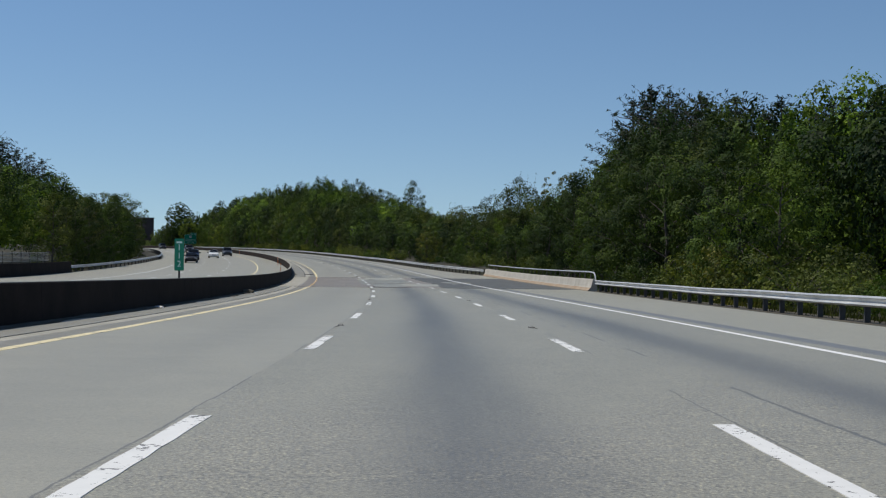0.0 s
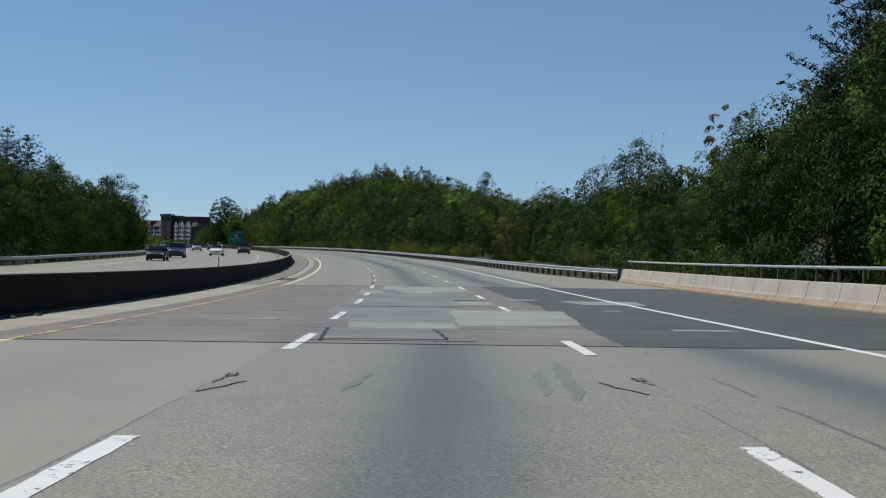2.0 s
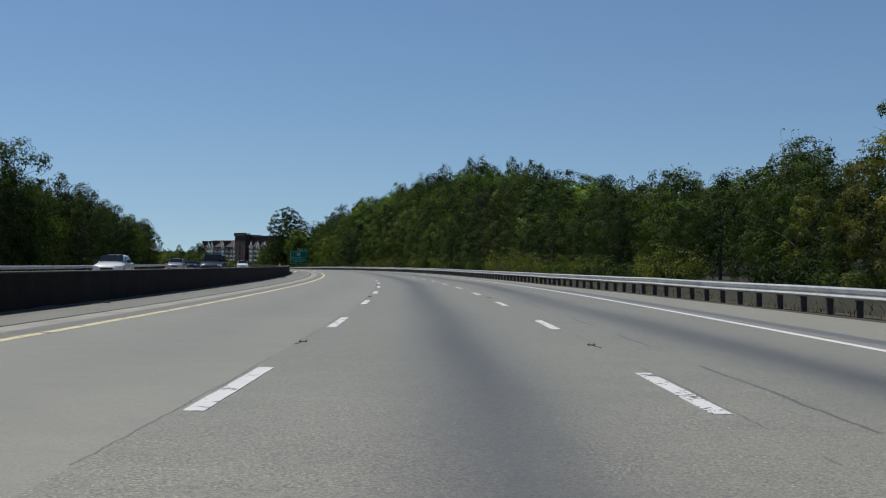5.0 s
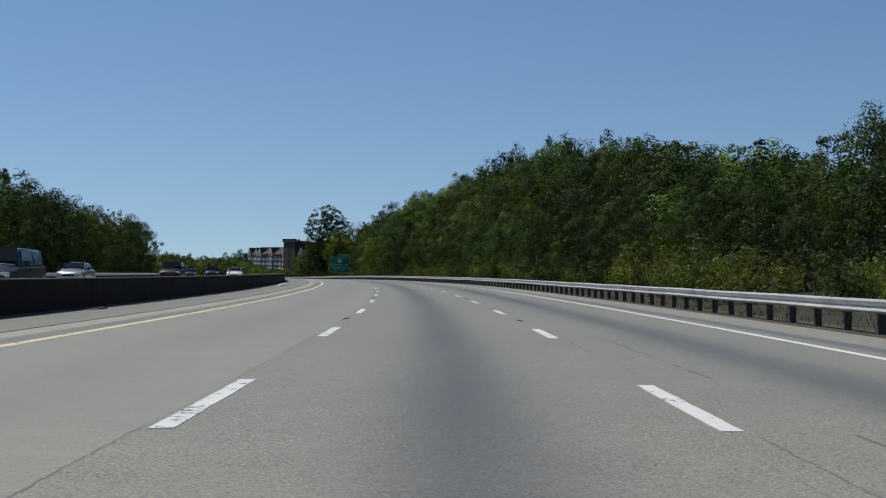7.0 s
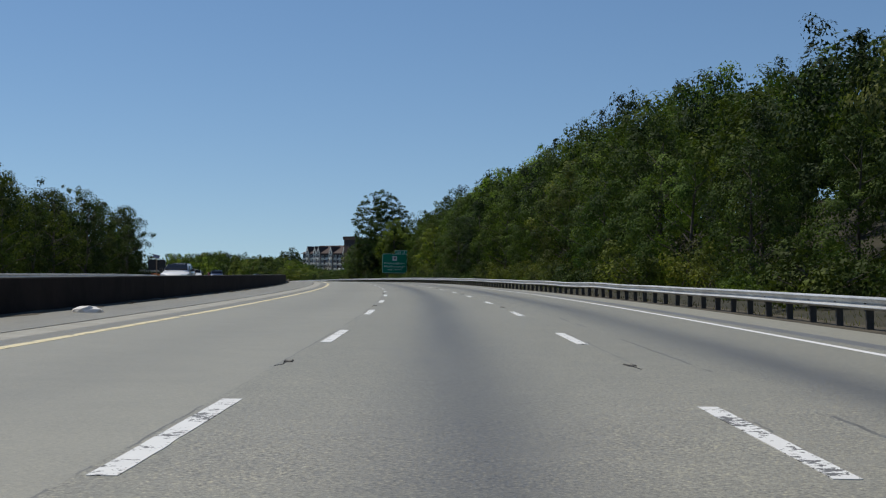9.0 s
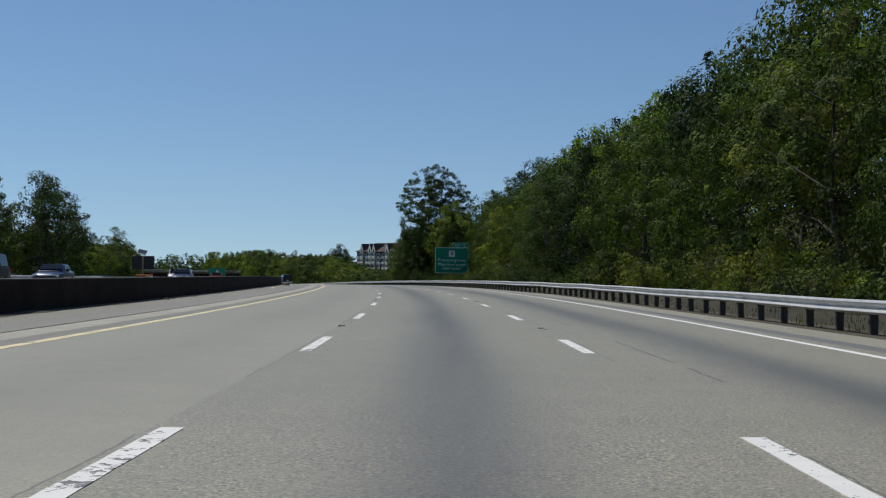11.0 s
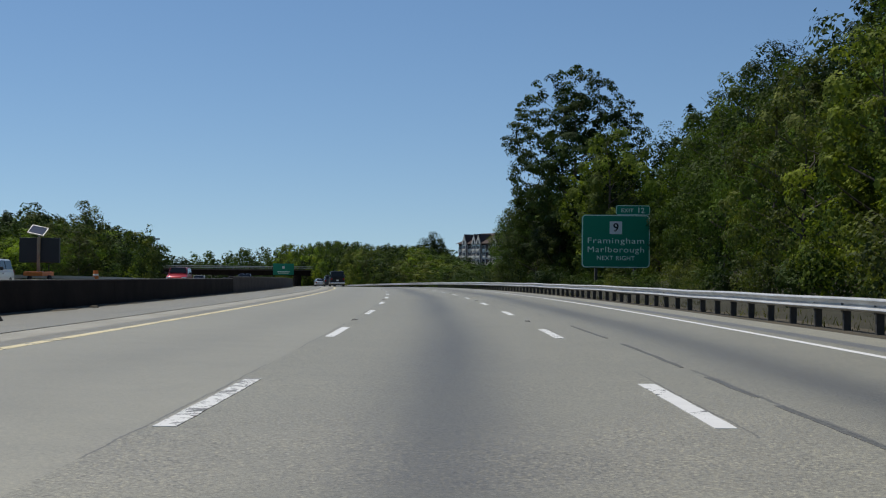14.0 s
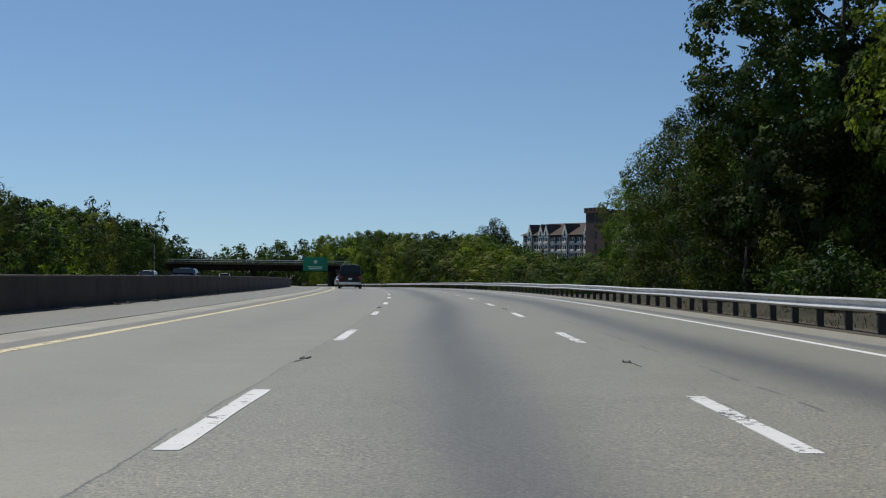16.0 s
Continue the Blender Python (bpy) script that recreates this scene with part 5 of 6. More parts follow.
def hotel():
    a, b = Vector((-250.95, 878.85)), Vector((-221.1, 857.5))
    u = (b - a).normalized()
    ang = math.degrees(math.atan2(u.y, u.x))
    Lw = (b - a).length
    ob = thing("hotel", pose(a.x, a.y, -7.0, 0, 0, ang), "castle-like brick hotel with white half-timbered gables and a square tower", "building")
    # local x runs along the wing towards the tower, the front faces -y
    D, EAVE, RIDGE = 15.0, 14.2, 18.2

    def bay(x, y, top, w=1.65):
        """A half-timbered bay with a steep white gable over it."""
        bm = bmesh.new()
        tri = [(x - w, top - 0.4), (x + w, top - 0.4), (x, top + 3.3)]
        f = [bm.verts.new((px, y - 0.8, pz)) for px, pz in tri]
        g = [bm.verts.new((px, y + 5.0, pz)) for px, pz in tri]
        bm.faces.new(f)
        bm.faces.new(g[::-1])
        for k in range(3):
            bm.faces.new((f[k], g[k], g[(k + 1) % 3], f[(k + 1) % 3]))
        part("gable", bm, PLASTER, ob, "white plastered gable")
        part("gable_roof", gable_slab(x, y, top, w), ROOFTILE, ob)
        part("gable_post", box(x - 0.28, x + 0.28, y - 0.90, y - 0.78, top - 0.3, top + 1.2), PANE, ob, "dark gable window")
        part("bay_front", box(x - w * 0.9, x + w * 0.9, y - 0.6, y + 0.1, 0.5, top - 0.42), PLASTER, ob, "white half-timbered bay")
        for sx in (-1, 1):
            part("timber_post", box(x + sx * w * 0.9 - 0.16, x + sx * w * 0.9 + 0.16, y - 0.68, y - 0.5, 0.5, top - 0.4), ROOFTILE, ob, "dark timber post")

    def gable_slab(x, y, top, w):
        bm = bmesh.new()
        for sx in (-1, 1):
            q = [(x, top + 3.35), (x + sx * (w + 0.25), top - 0.45), (x + sx * (w + 0.25), top - 0.33), (x, top + 3.5)]
            f = [bm.verts.new((px, y - 0.7, pz)) for px, pz in q]
            g = [bm.verts.new((px, y + 5.0, pz)) for px, pz in q]
            bm.faces.new(f)
            bm.faces.new(g[::-1])
            for k in range(4):
                bm.faces.new((f[k], g[k], g[(k + 1) % 4], f[(k + 1) % 4]))
        bmesh.ops.recalc_face_normals(bm, faces=bm.faces)
        return bm

    def window(x, y, z, w=0.95, h=1.75):
        win = part("window", box(x - w, x + w, y - 0.10, y + 0.02, z, z + h), PLASTER, ob, "white framed window")
        part("balcony", box(x - w - 0.1, x + w + 0.1, y - 0.42, y - 0.14, z - 0.25, z + 0.5, 0.08), PLASTER, win, "white balcony front")
        for sx in (-1, 1):
            part("pane", box(x + sx * w * 0.48 - w * 0.33, x + sx * w * 0.48 + w * 0.33, y - 0.13, y - 0.102, z + 0.16, z + h - 0.12), PANE, win)

    part("wall", box(0, Lw, 0, D, 0, EAVE), BRICK, ob)
    part("roof", gable_roof(-0.8, Lw, -0.9, D + 0.9, EAVE, RIDGE, 4.5, 0.0), ROOFTILE, ob)
    bays = [0.126 * Lw, 0.295 * Lw, 0.377 * Lw, 0.652 * Lw, 0.95 * Lw]
    for x in bays:
        bay(x, 0.0, EAVE)
    xs = [0.03 * Lw, 0.212 * Lw, 0.46 * Lw, 0.555 * Lw, 0.74 * Lw, 0.84 * Lw]
    for fl in range(5):
        z0 = EAVE - 2.5 - fl * 2.45
        part("string_course", box(-0.1, Lw, -0.10, 0.0, z0 - 0.55, z0 - 0.1), PLASTER, ob, "pale band between storeys")
        for x in xs:
            window(x, -0.02, z0)
        for x in bays:
            window(x, -0.6, z0)
    # turret at the wing's end
    tx, tw, th = Lw + 0.02, 9.4, 20.4
    part("tower", box(tx, tx + tw, -2.2, 8.0, 0, th), BRICK, ob, "square brick tower")
    part("tower_cap", box(tx - 0.4, tx + tw + 0.4, -2.6, 8.4, th, th + 0.6), BRICK, ob)
    for k in range(6):
        x = tx - 0.4 + k * (tw + 0.8 - 1.1) / 5
        part("merlon", box(x, x + 1.1, -2.6, -1.9, th + 0.6, th + 1.6), BRICK, ob)
        if k:
            y = -2.6 + k * 9.9 / 5
            part("merlon", box(tx - 0.4, tx + 0.3, y, y + 1.1, th + 0.6, th + 1.6), BRICK, ob)
    for fl in range(5):
        part("window", box(tx + 4.2, tx + 5.2, -2.28, -2.18, 3 + fl * 3.4, 4.8 + fl * 3.4), PANE, ob, "dark tower window")
    # flat-topped block and gabled front beyond the turret
    x0, x1 = tx + tw + 0.02, tx + tw + 17.0
    part("wall", box(x0, x1, 2.0, D, 0, th - 0.6), BRICK, ob)
    part("parapet", box(x0, x1 + 0.3, 1.7, D + 0.3, th - 0.6, th), BRICK, ob)
    part("wall", box(x0 + 4.0, x1 + 8.0, -3.0, 1.98, 0, EAVE), BRICK, ob)
    part("roof", gable_roof(x0 + 4.0, x1 + 8.6, -3.7, 1.6, EAVE, EAVE + 2.6, 0.5, 1.5), ROOFTILE, ob)
    for x in (x0 + 7.0, x0 + 13.0, x0 + 19.0):
        bay(x, -3.0, EAVE)
    for fl in range(5):
        z0 = EAVE - 2.5 - fl * 2.45
        for x in (x0 + 7.0, x0 + 13.0, x0 + 19.0):
            window(x, -3.6, z0)
        for x in (x0 + 10.0, x0 + 16.0):
            window(x, -3.02, z0)


hotel()

# ---- trees ----
def leaf_cloud(rng, centres, radii, count, size, flat=0.85, outward=1.0, slim=0.46, away=None, lobes=7, core=13, cap=0.5):
    """Leaf blades over the shells of many clumps, each broken into smaller lobes, and broad shaded sprays close under them. Returns three corners a blade."""
    def unit(v):
        return v / (np.linalg.norm(v, axis=1)[:, None] + 1e-9)

    def blades(p, nrm, L, shape):
        nrm = unit(nrm)
        t = unit(np.cross(nrm, rng.normal(size=nrm.shape)))
        b = np.cross(nrm, t)
        return np.stack([p - t * L * 0.5 + b * L * shape, p + t * L * 0.5, p - t * L * 0.45 - b * L * shape], axis=1).reshape(-1, 3)
    squash, up = np.array([1, 1, flat]), np.array([0, 0, 0.35])
    away = np.zeros_like(centres) if away is None else away
    under = np.zeros((0, 3))
    if core:
        k = np.repeat(np.arange(len(centres)), core)
        v = unit(rng.normal(size=(len(k), 3)) + away[k] * 0.5)
        under = blades(centres[k] + v * radii[k][:, None] * rng.uniform(0.5, 0.74, (len(k), 1)) * squash, v + rng.normal(size=v.shape) * 0.4, np.minimum(radii[k][:, None] * rng.uniform(0.4, 0.72, (len(k), 1)), cap), 0.42)
    if lobes:
        k = np.repeat(np.arange(len(centres)), lobes)
        v = unit(rng.normal(size=(len(k), 3)) + away[k] * 0.8 + up)
        c2 = centres[k] + v * radii[k][:, None] * 0.66 * squash
        r2, dir2 = radii[k] * rng.uniform(0.30, 0.56, len(k)), v * 0.6
        face = v * 0.75 + away[k] * 0.35
    else:
        c2, r2, dir2, face = centres, radii, away * 0.9, away * 0.6
    pick = rng.choice(len(c2), count, p=r2 ** 2 / (r2 ** 2).sum())
    v = unit(rng.normal(size=(count, 3)) + dir2[pick] + up * 0.7)
    r = r2[pick][:, None] * (0.80 + 0.26 * rng.uniform(0, 1, (count, 1)) + 0.22 * rng.uniform(0, 1, (count, 1)) ** 8)
    tip = blades(c2[pick] + v * r * squash, v * 0.55 * outward + face[pick] * outward + rng.normal(size=v.shape) * 0.32 + up * 0.8, size * rng.uniform(0.6, 1.35, (count, 1)), slim)
    return np.concatenate([tip, under])


def hearts(rng, bases, heights, radii, wide=0.38, n=330):
    """Large shaded leaf masses inside each crown, so that it closes."""
    vs = []
    for b, H, R in zip(bases, heights, radii):
        t = rng.uniform(0.02, 1, n)
        prof = np.where(t > wide, np.sqrt(np.clip(1 - ((t - wide) / (1 - wide)) ** 2, 0, 1)), 0.8 + 0.2 * t / wide)
        a, r = rng.uniform(0, 6.28, n), R * prof * np.sqrt(rng.uniform(0.45, 1.05, n))
        c = np.stack([b[0] + np.cos(a) * r, b[1] + np.sin(a) * r, b[2] + t * H], axis=1)
        vs.append((c[:, None, :] + rng.normal(size=(n, 3, 3)) * (0.024 * R + 0.016 * H ** 0.5)).reshape(-1, 3))
    v = np.concatenate(vs)
    return v, np.arange(len(v)).reshape(-1, 3)


def crown_mesh(name, verts, mat, inner=None):
    """Leaf blades, with the inner domes behind them."""
    nq = len(verts) // 3
    cv, cf = (np.zeros((0, 3)), np.zeros((0, 3), dtype=np.int32)) if inner is None else inner
    me = bpy.data.meshes.new(name)
    n = nq + len(cf)
    me.vertices.add(3 * nq + len(cv))
    me.vertices.foreach_set("co", np.concatenate([verts, cv]).astype(np.float32).ravel())
    me.loops.add(3 * n)
    me.loops.foreach_set("vertex_index", np.concatenate([np.arange(3 * nq), cf.ravel() + 3 * nq]).astype(np.int32))
    me.polygons.add(n)
    me.polygons.foreach_set("loop_start", np.arange(0, 3 * n, 3, dtype=np.int32))
    me.update(calc_edges=True)
    me.materials.append(mat)
    return me


def limbs(rng, H, R, start, n, trunk_r, lean=0.0, sides=6, bm=None, reach=0.8):
    """A tapered trunk with limbs that climb outwards. Returns the bmesh and limb ends."""
    bm = bm or bmesh.new()
    pts, rad = [], []
    x = y = 0.0
    for i in range(6):
        t = i / 5
        pts.append((x, y, -0.4 + t * H * 0.86))
        rad.append(trunk_r * (1.25 if i == 0 else 1) * (1 - 0.86 * t))
        x += rng.normal() * 0.12 + lean * H / 6
        y += rng.normal() * 0.12
    tube(pts, rad, sides, bm)
    ends = []
    for k in range(n):
        t = start + (0.92 - start) * (k + rng.uniform(0, 0.8)) / n
        f = t * 0.86 * H
        i = min(4, int(t * 5))
        px = pts[i][0] + (pts[i + 1][0] - pts[i][0]) * (t * 5 - i)
        py = pts[i][1] + (pts[i + 1][1] - pts[i][1]) * (t * 5 - i)
        a = k * 2.4 + rng.uniform(-0.5, 0.5)
        L = R * reach * (1.1 - 0.6 * abs(t - 0.5)) * rng.uniform(0.7, 1.1)
        e1 = (px + math.cos(a) * L * 0.5, py + math.sin(a) * L * 0.5, f + L * 0.28)
        e2 = (px + math.cos(a + 0.2) * L, py + math.sin(a + 0.2) * L, f + L * rng.uniform(0.35, 0.7))
        r0 = trunk_r * (1 - 0.8 * t) * 0.5
        tube([(px, py, f), e1, e2], [r0, r0 * 0.6, r0 * 0.15], 5, bm, caps=False)
        ends += [e1, e2]
    return bm, np.array(ends)


def envelope(rng, seed, H, R, base, clumps, clump, wide=0.38, inside=0.16):
    """Centres, radii and outward ways of the leaf clumps of an uneven dome-shaped crown."""
    z0 = base * H
    n = np.arange(clumps)
    u = (n + rng.uniform(0, 1, clumps)) / clumps
    a = n * 2.39996 + rng.normal(size=clumps) * 0.35
    prof = np.where(u > wide, np.sqrt(np.clip(1 - ((u - wide) / (1 - wide)) ** 2, 0, 1)), 0.80 + 0.2 * u / wide)
    lob = 1 + 0.19 * np.sin(2 * a + seed) + 0.13 * np.sin(3 * a + 2.3 * seed + 5 * u)
    hill = 1 + 0.10 * np.sin(2 * a + 1.7 * seed) * u
    c = rng.uniform(clump[0], clump[1], clumps) * R * np.where(u > 0.75, 0.85, 1)
    deep = np.where(rng.uniform(0, 1, clumps) < inside, rng.uniform(0.3, 0.8, clumps), rng.uniform(0.9, 1.04, clumps))
    rad = np.maximum(0, R * prof * lob * deep - c * 0.7)
    z = z0 + u * (H - z0 - c * 0.9) * hill
    cs = np.stack([np.cos(a) * rad, np.sin(a) * rad, z], axis=1)
    out = np.stack([np.cos(a) * prof, np.sin(a) * prof, (u - wide) * 1.2], axis=1)
    return cs, c, out / (np.linalg.norm(out, axis=1)[:, None] + 1e-6)


def crown(rng, seed, H, R, base, clumps, leaves, size, clump=(0.2, 0.36), open_=0.0, flat=0.85, wide=0.38, fill=0.72, core=28, cap=0.22, hearts_n=240, inside=0.16):
    """All blades of a deciduous crown that is H high and R wide."""
    cs, rs, out = envelope(rng, seed, H, R, base, clumps, clump, wide, inside)
    keep = rng.uniform(0, 1, len(cs)) >= open_
    cs, rs, out = cs[keep], rs[keep], out[keep]
    # sprays that stand out of the outline
    k = max(6, len(cs) // 4)
    i = rng.choice(len(cs), k)
    cs = np.concatenate([cs, cs[i] + out[i] * rs[i][:, None] * 0.75])
    rs = np.concatenate([rs, rs[i] * rng.uniform(0.4, 0.62, k)])
    out = np.concatenate([out, out[i]])
    verts = leaf_cloud(rng, cs, rs, leaves, size, flat=flat, away=out, core=core, cap=cap)
    if fill:
        verts = np.concatenate([verts, hearts(rng, [(0, 0, base * H)], [(H - base * H) * fill], [R * fill * 0.92], wide, hearts_n)[0]])
    high, out = np.percentile(verts[:, 2], 99.8), np.percentile(np.hypot(verts[:, 0], verts[:, 1]), 97)
    return verts * np.array([R / out, R / out, H / high])


def broadleaf(seed, H, R, base, clumps, leaves, size, mat, label="", **shape):
    """A deciduous tree: trunk, limbs and a crown of leaf clumps."""
    rng = np.random.default_rng(seed)
    bm, ends = limbs(rng, H, R, max(0.12, base * 0.8), 9 + int(R), 0.013 * H + 0.05)
    return make_tree(bm, crown_mesh("crown", crown(rng, seed, H, R, base, clumps, leaves, size, **shape), mat), label)


WOODS = {}


def wood(s, d, H, R, weights=(4, 4, 3, 3, 3, 3)):
    """Notes a tree of the woodland behind the front row."""
    key = random.choices(range(6), weights)[0]
    WOODS.setdefault(key + (6 if not 0 < d < rail_d(s) + 12 else 0) if s < 600 else 12 + key % 4, []).append((s, d, H, R))


def grow_woods():
    rng = np.random.default_rng(77)
    slope = [(LEAF, 0.45, "green woodland oaks with domed crowns"), (LEAF_DARK, 0.5, "dark woodland trees with broad crowns"), (LEAF_LIGHT, 0.42, "light green woodland maples on the slope"),
             (LEAF_OLIVE, 0.5, "olive brown woodland trees on the slope"), (LEAF, 0.36, "green woodland trees with uneven tops"), (LEAF_DARK, 0.4, "shaded woodland oaks on the slope")]
    kinds = slope + slope
    kinds += [(LEAF, 0.4, "green woods towards the overpass"), (LEAF_DARK, 0.5, "dark green woods towards the overpass"), (LEAF_LIGHT, 0.4, "light green woods towards the overpass"),
             (LEAF_OLIVE, 0.45, "olive green woods towards the overpass")]
    for key in sorted(WOODS):
        mat, wide, label = kinds[key]
        base, clumps, leaves, size, core, cap = ((0.2, 38, 4000, 0.2, 26, 0.26), (0.26, 38, 2800, 0.25, 20, 0.31), (0.1, 28, 1700, 0.36, 12, 0.55))[min(2, key // 6)]
        forms = [crown(rng, 9 * key + f, 12, 4.6, base, clumps, leaves, size, clump=(0.22, 0.42), wide=wide, core=core, cap=cap, hearts_n=120) for f in range(3)]
        grown = []
        for s, d, H, R in WOODS[key]:
            a, form, p = rng.uniform(0, 6.28), forms[rng.integers(3)], at(s, d, rise(s, d) - 0.2)
            v = form * np.array([R / 4.6, R / 4.6, H / 12])
            grown.append(np.stack([v[:, 0] * math.cos(a) - v[:, 1] * math.sin(a), v[:, 0] * math.sin(a) + v[:, 1] * math.cos(a), v[:, 2]], axis=1) + np.array(p))
        tagged(new("woodland", crown_mesh("woodland", np.concatenate(grown), mat)), label, "woods", kind="stuff")


def make_tree(bm, crown_me, label, bark=None):
    ob = thing("tree", Matrix(), label, "tree")
    part("trunk", bm, bark or BARK, ob, smooth_faces=True)
    part("crown", crown_me, None, ob)
    return ob


def white_pine(seed, H, R, leaves, size, label=""):
    """A tall pine: straight trunk, whorls of level boughs with upturned tufted ends, pointed ragged top."""
    rng = np.random.default_rng(seed)
    bm = bmesh.new()
    tube([(0, 0, -0.4), (0.1, 0, H * 0.5), (0, 0.1, H * 0.98)], [0.017 * H, 0.011 * H, 0.02], 7, bm)
    cs, rs, out = [], [], []
    z = H * 0.16
    while z < H * 0.97:
        t = (z - H * 0.16) / (H * 0.84)
        L0 = R * min(1.0, 0.72 + t) * (1 - t ** 2.9) + 0.35
        n = int(rng.integers(4, 7))
        a0 = rng.uniform(0, 6.28)
        for k in range(n):
            a = a0 + k * 2 * math.pi / n + rng.normal() * 0.3
            L = L0 * rng.uniform(0.55, 1.15)
            up = L * rng.uniform(0.1, 0.4) + 0.5 * t
            tube([(0, 0, z), (math.cos(a) * L * 0.6, math.sin(a) * L * 0.6, z + up * 0.3), (math.cos(a) * L, math.sin(a) * L, z + up)],
                 [0.05, 0.035, 0.012], 3, bm, caps=False)
            for q in np.linspace(0.35, 1.0, max(2, int(L / 0.7))):
                cs.append((math.cos(a) * L * q + rng.normal() * 0.15, math.sin(a) * L * q + rng.normal() * 0.15, z + up * q ** 2 + 0.12))
                rs.append(rng.uniform(0.34, 0.6) * (1.1 - 0.45 * q) * (1.05 - 0.45 * t))
                out.append((math.cos(a) * 0.6, math.sin(a) * 0.6, 0.75))
        z += rng.uniform(0.5, 0.85)
    for q in (0.35, 0.75, 1.2):
        cs.append((0, 0, H - q)), rs.append(0.12 + 0.22 * q), out.append((0, 0, 1))
    cs, rs, out = np.array(cs), np.array(rs), np.array(out)
    verts = leaf_cloud(rng, cs, rs, leaves, size, flat=0.7, outward=0.3, slim=0.14, away=out, lobes=0, core=2)
    return make_tree(bm, crown_mesh("crown", verts, NEEDLE, hearts(rng, [(0, 0, H * 0.12)], [H * 0.7], [R * 0.36], 0.2)), label)


def feathery(seed, H, R, leaves, size, mat, label=""):
    """A tree of many upright whippy shoots with sparse leaves along them."""
    rng = np.random.default_rng(seed)
    bm = bmesh.new()
    tube([(0, 0, -0.4), (0.1, 0, H * 0.35), (0.15, 0.1, H * 0.6)], [0.2, 0.14, 0.06], 7, bm)
    cs, rs = [], []
    for k in range(46):
        a, q = rng.uniform(0, 6.28), math.sqrt(rng.uniform(0.02, 1))
        b = (math.cos(a) * R * q * 0.5, math.sin(a) * R * q * 0.5, H * rng.uniform(0.15, 0.5))
        top = H * (1.0 - 0.42 * q ** 2) * rng.uniform(0.82, 1.05)
        e = (math.cos(a) * R * q, math.sin(a) * R * q, top)
        tube([(0, 0, b[2] * 0.5), b, e], [0.06, 0.04, 0.01], 4, bm, caps=False)
        for t in np.linspace(0.0, 1.0, 9):
            cs.append(tuple(b[i] + (e[i] - b[i]) * t + rng.normal() * 0.15 for i in range(3)))
            rs.append(0.55 * (1.02 - t) + 0.16)
    body, br, out = envelope(rng, seed, H * 0.86, R * 0.96, 0.03, 90, (0.15, 0.27), 0.35)
    n = len(cs)
    cs, rs = np.concatenate([np.array(cs), body]), np.concatenate([np.array(rs), br])
    away = np.concatenate([np.tile((0, 0, 0.5), (n, 1)), out])
    verts = leaf_cloud(rng, cs, rs, leaves, size, flat=1.1, outward=0.3, away=away, lobes=0, core=0)
    return make_tree(bm, crown_mesh("crown", verts, mat, hearts(rng, [(0, 0, 0)], [H * 0.66], [R * 0.62])), label)


def shrub(seed, H, R, leaves, size, mat, label):
    rng = np.random.default_rng(seed)
    bm = bmesh.new()
    cs, rs = [], []
    for k in range(14):
        a, q = rng.uniform(0, 6.28), math.sqrt(rng.uniform(0, 1))
        e = (math.cos(a) * R * q, math.sin(a) * R * q, H * rng.uniform(0.35, 0.95) * (1 - 0.4 * q))
        tube([(0, 0, -0.2), (e[0] * 0.4, e[1] * 0.4, e[2] * 0.6), e], [0.04, 0.025, 0.008], 4, bm, caps=False)
        cs += [e, (e[0] * 0.85, e[1] * 0.85, e[2] * 0.5)]
        rs += [rng.uniform(0.22, 0.4) * R, rng.uniform(0.3, 0.45) * R]
    verts = leaf_cloud(rng, np.array(cs), np.array(rs), leaves, size, lobes=5, core=10, cap=0.17)
    ob = thing("shrub", Matrix(), label, "shrub")
    part("stem", bm, BARK, ob)
    part("foliage", crown_mesh("foliage", verts, mat, hearts(rng, [(0, 0, -0.1)], [H * 0.6], [R * 0.62], 0.3, 60)), None, ob)
    return ob


used = set()


def plant(proto, s, d, size=1.0, turn=None, h=None, stretch=1.0, group="", label=""):
    """Stands the prototype itself, or a copy of it, at (s, d)."""
    h = rise(s, d) - 0.05 if h is None else h
    m = stand(s, d, h, random.uniform(0, 360) if turn is None else turn, size) @ Matrix.Diagonal((1, 1, stretch, 1))
    if proto.name in used:
        ob = copy_thing(proto, m @ Matrix.Diagonal((*(1 / v for v in proto.scale), 1)))
    else:
        used.add(proto.name)
        proto.matrix_basis = m
        ob = proto
    return tagged(ob, label, group=group)


OAK_NEAR = [broadleaf(11, 12, 4.6, 0.05, 50, 8600, 0.168, LEAF, clump=(0.19, 0.38), label="leafy oak at the wood's edge, full dark green crown"),
            broadleaf(12, 13, 4.2, 0.06, 54, 8600, 0.168, LEAF_DARK, clump=(0.19, 0.37), label="tall shaded deciduous tree at the wood's edge"),
            broadleaf(13, 10.5, 4.4, 0.03, 50, 8600, 0.162, LEAF_LIGHT, clump=(0.18, 0.36), label="light green maple at the wood's edge"),
            broadleaf(14, 11.5, 3.9, 0.04, 52, 8600, 0.162, LEAF_OLIVE, clump=(0.18, 0.35), label="olive green locust tree at the wood's edge", wide=0.5),
            broadleaf(15, 12, 4.0, 0.05, 60, 8600, 0.168, LEAF, clump=(0.16, 0.34), label="leafy deciduous tree with an uneven crown", wide=0.3)]
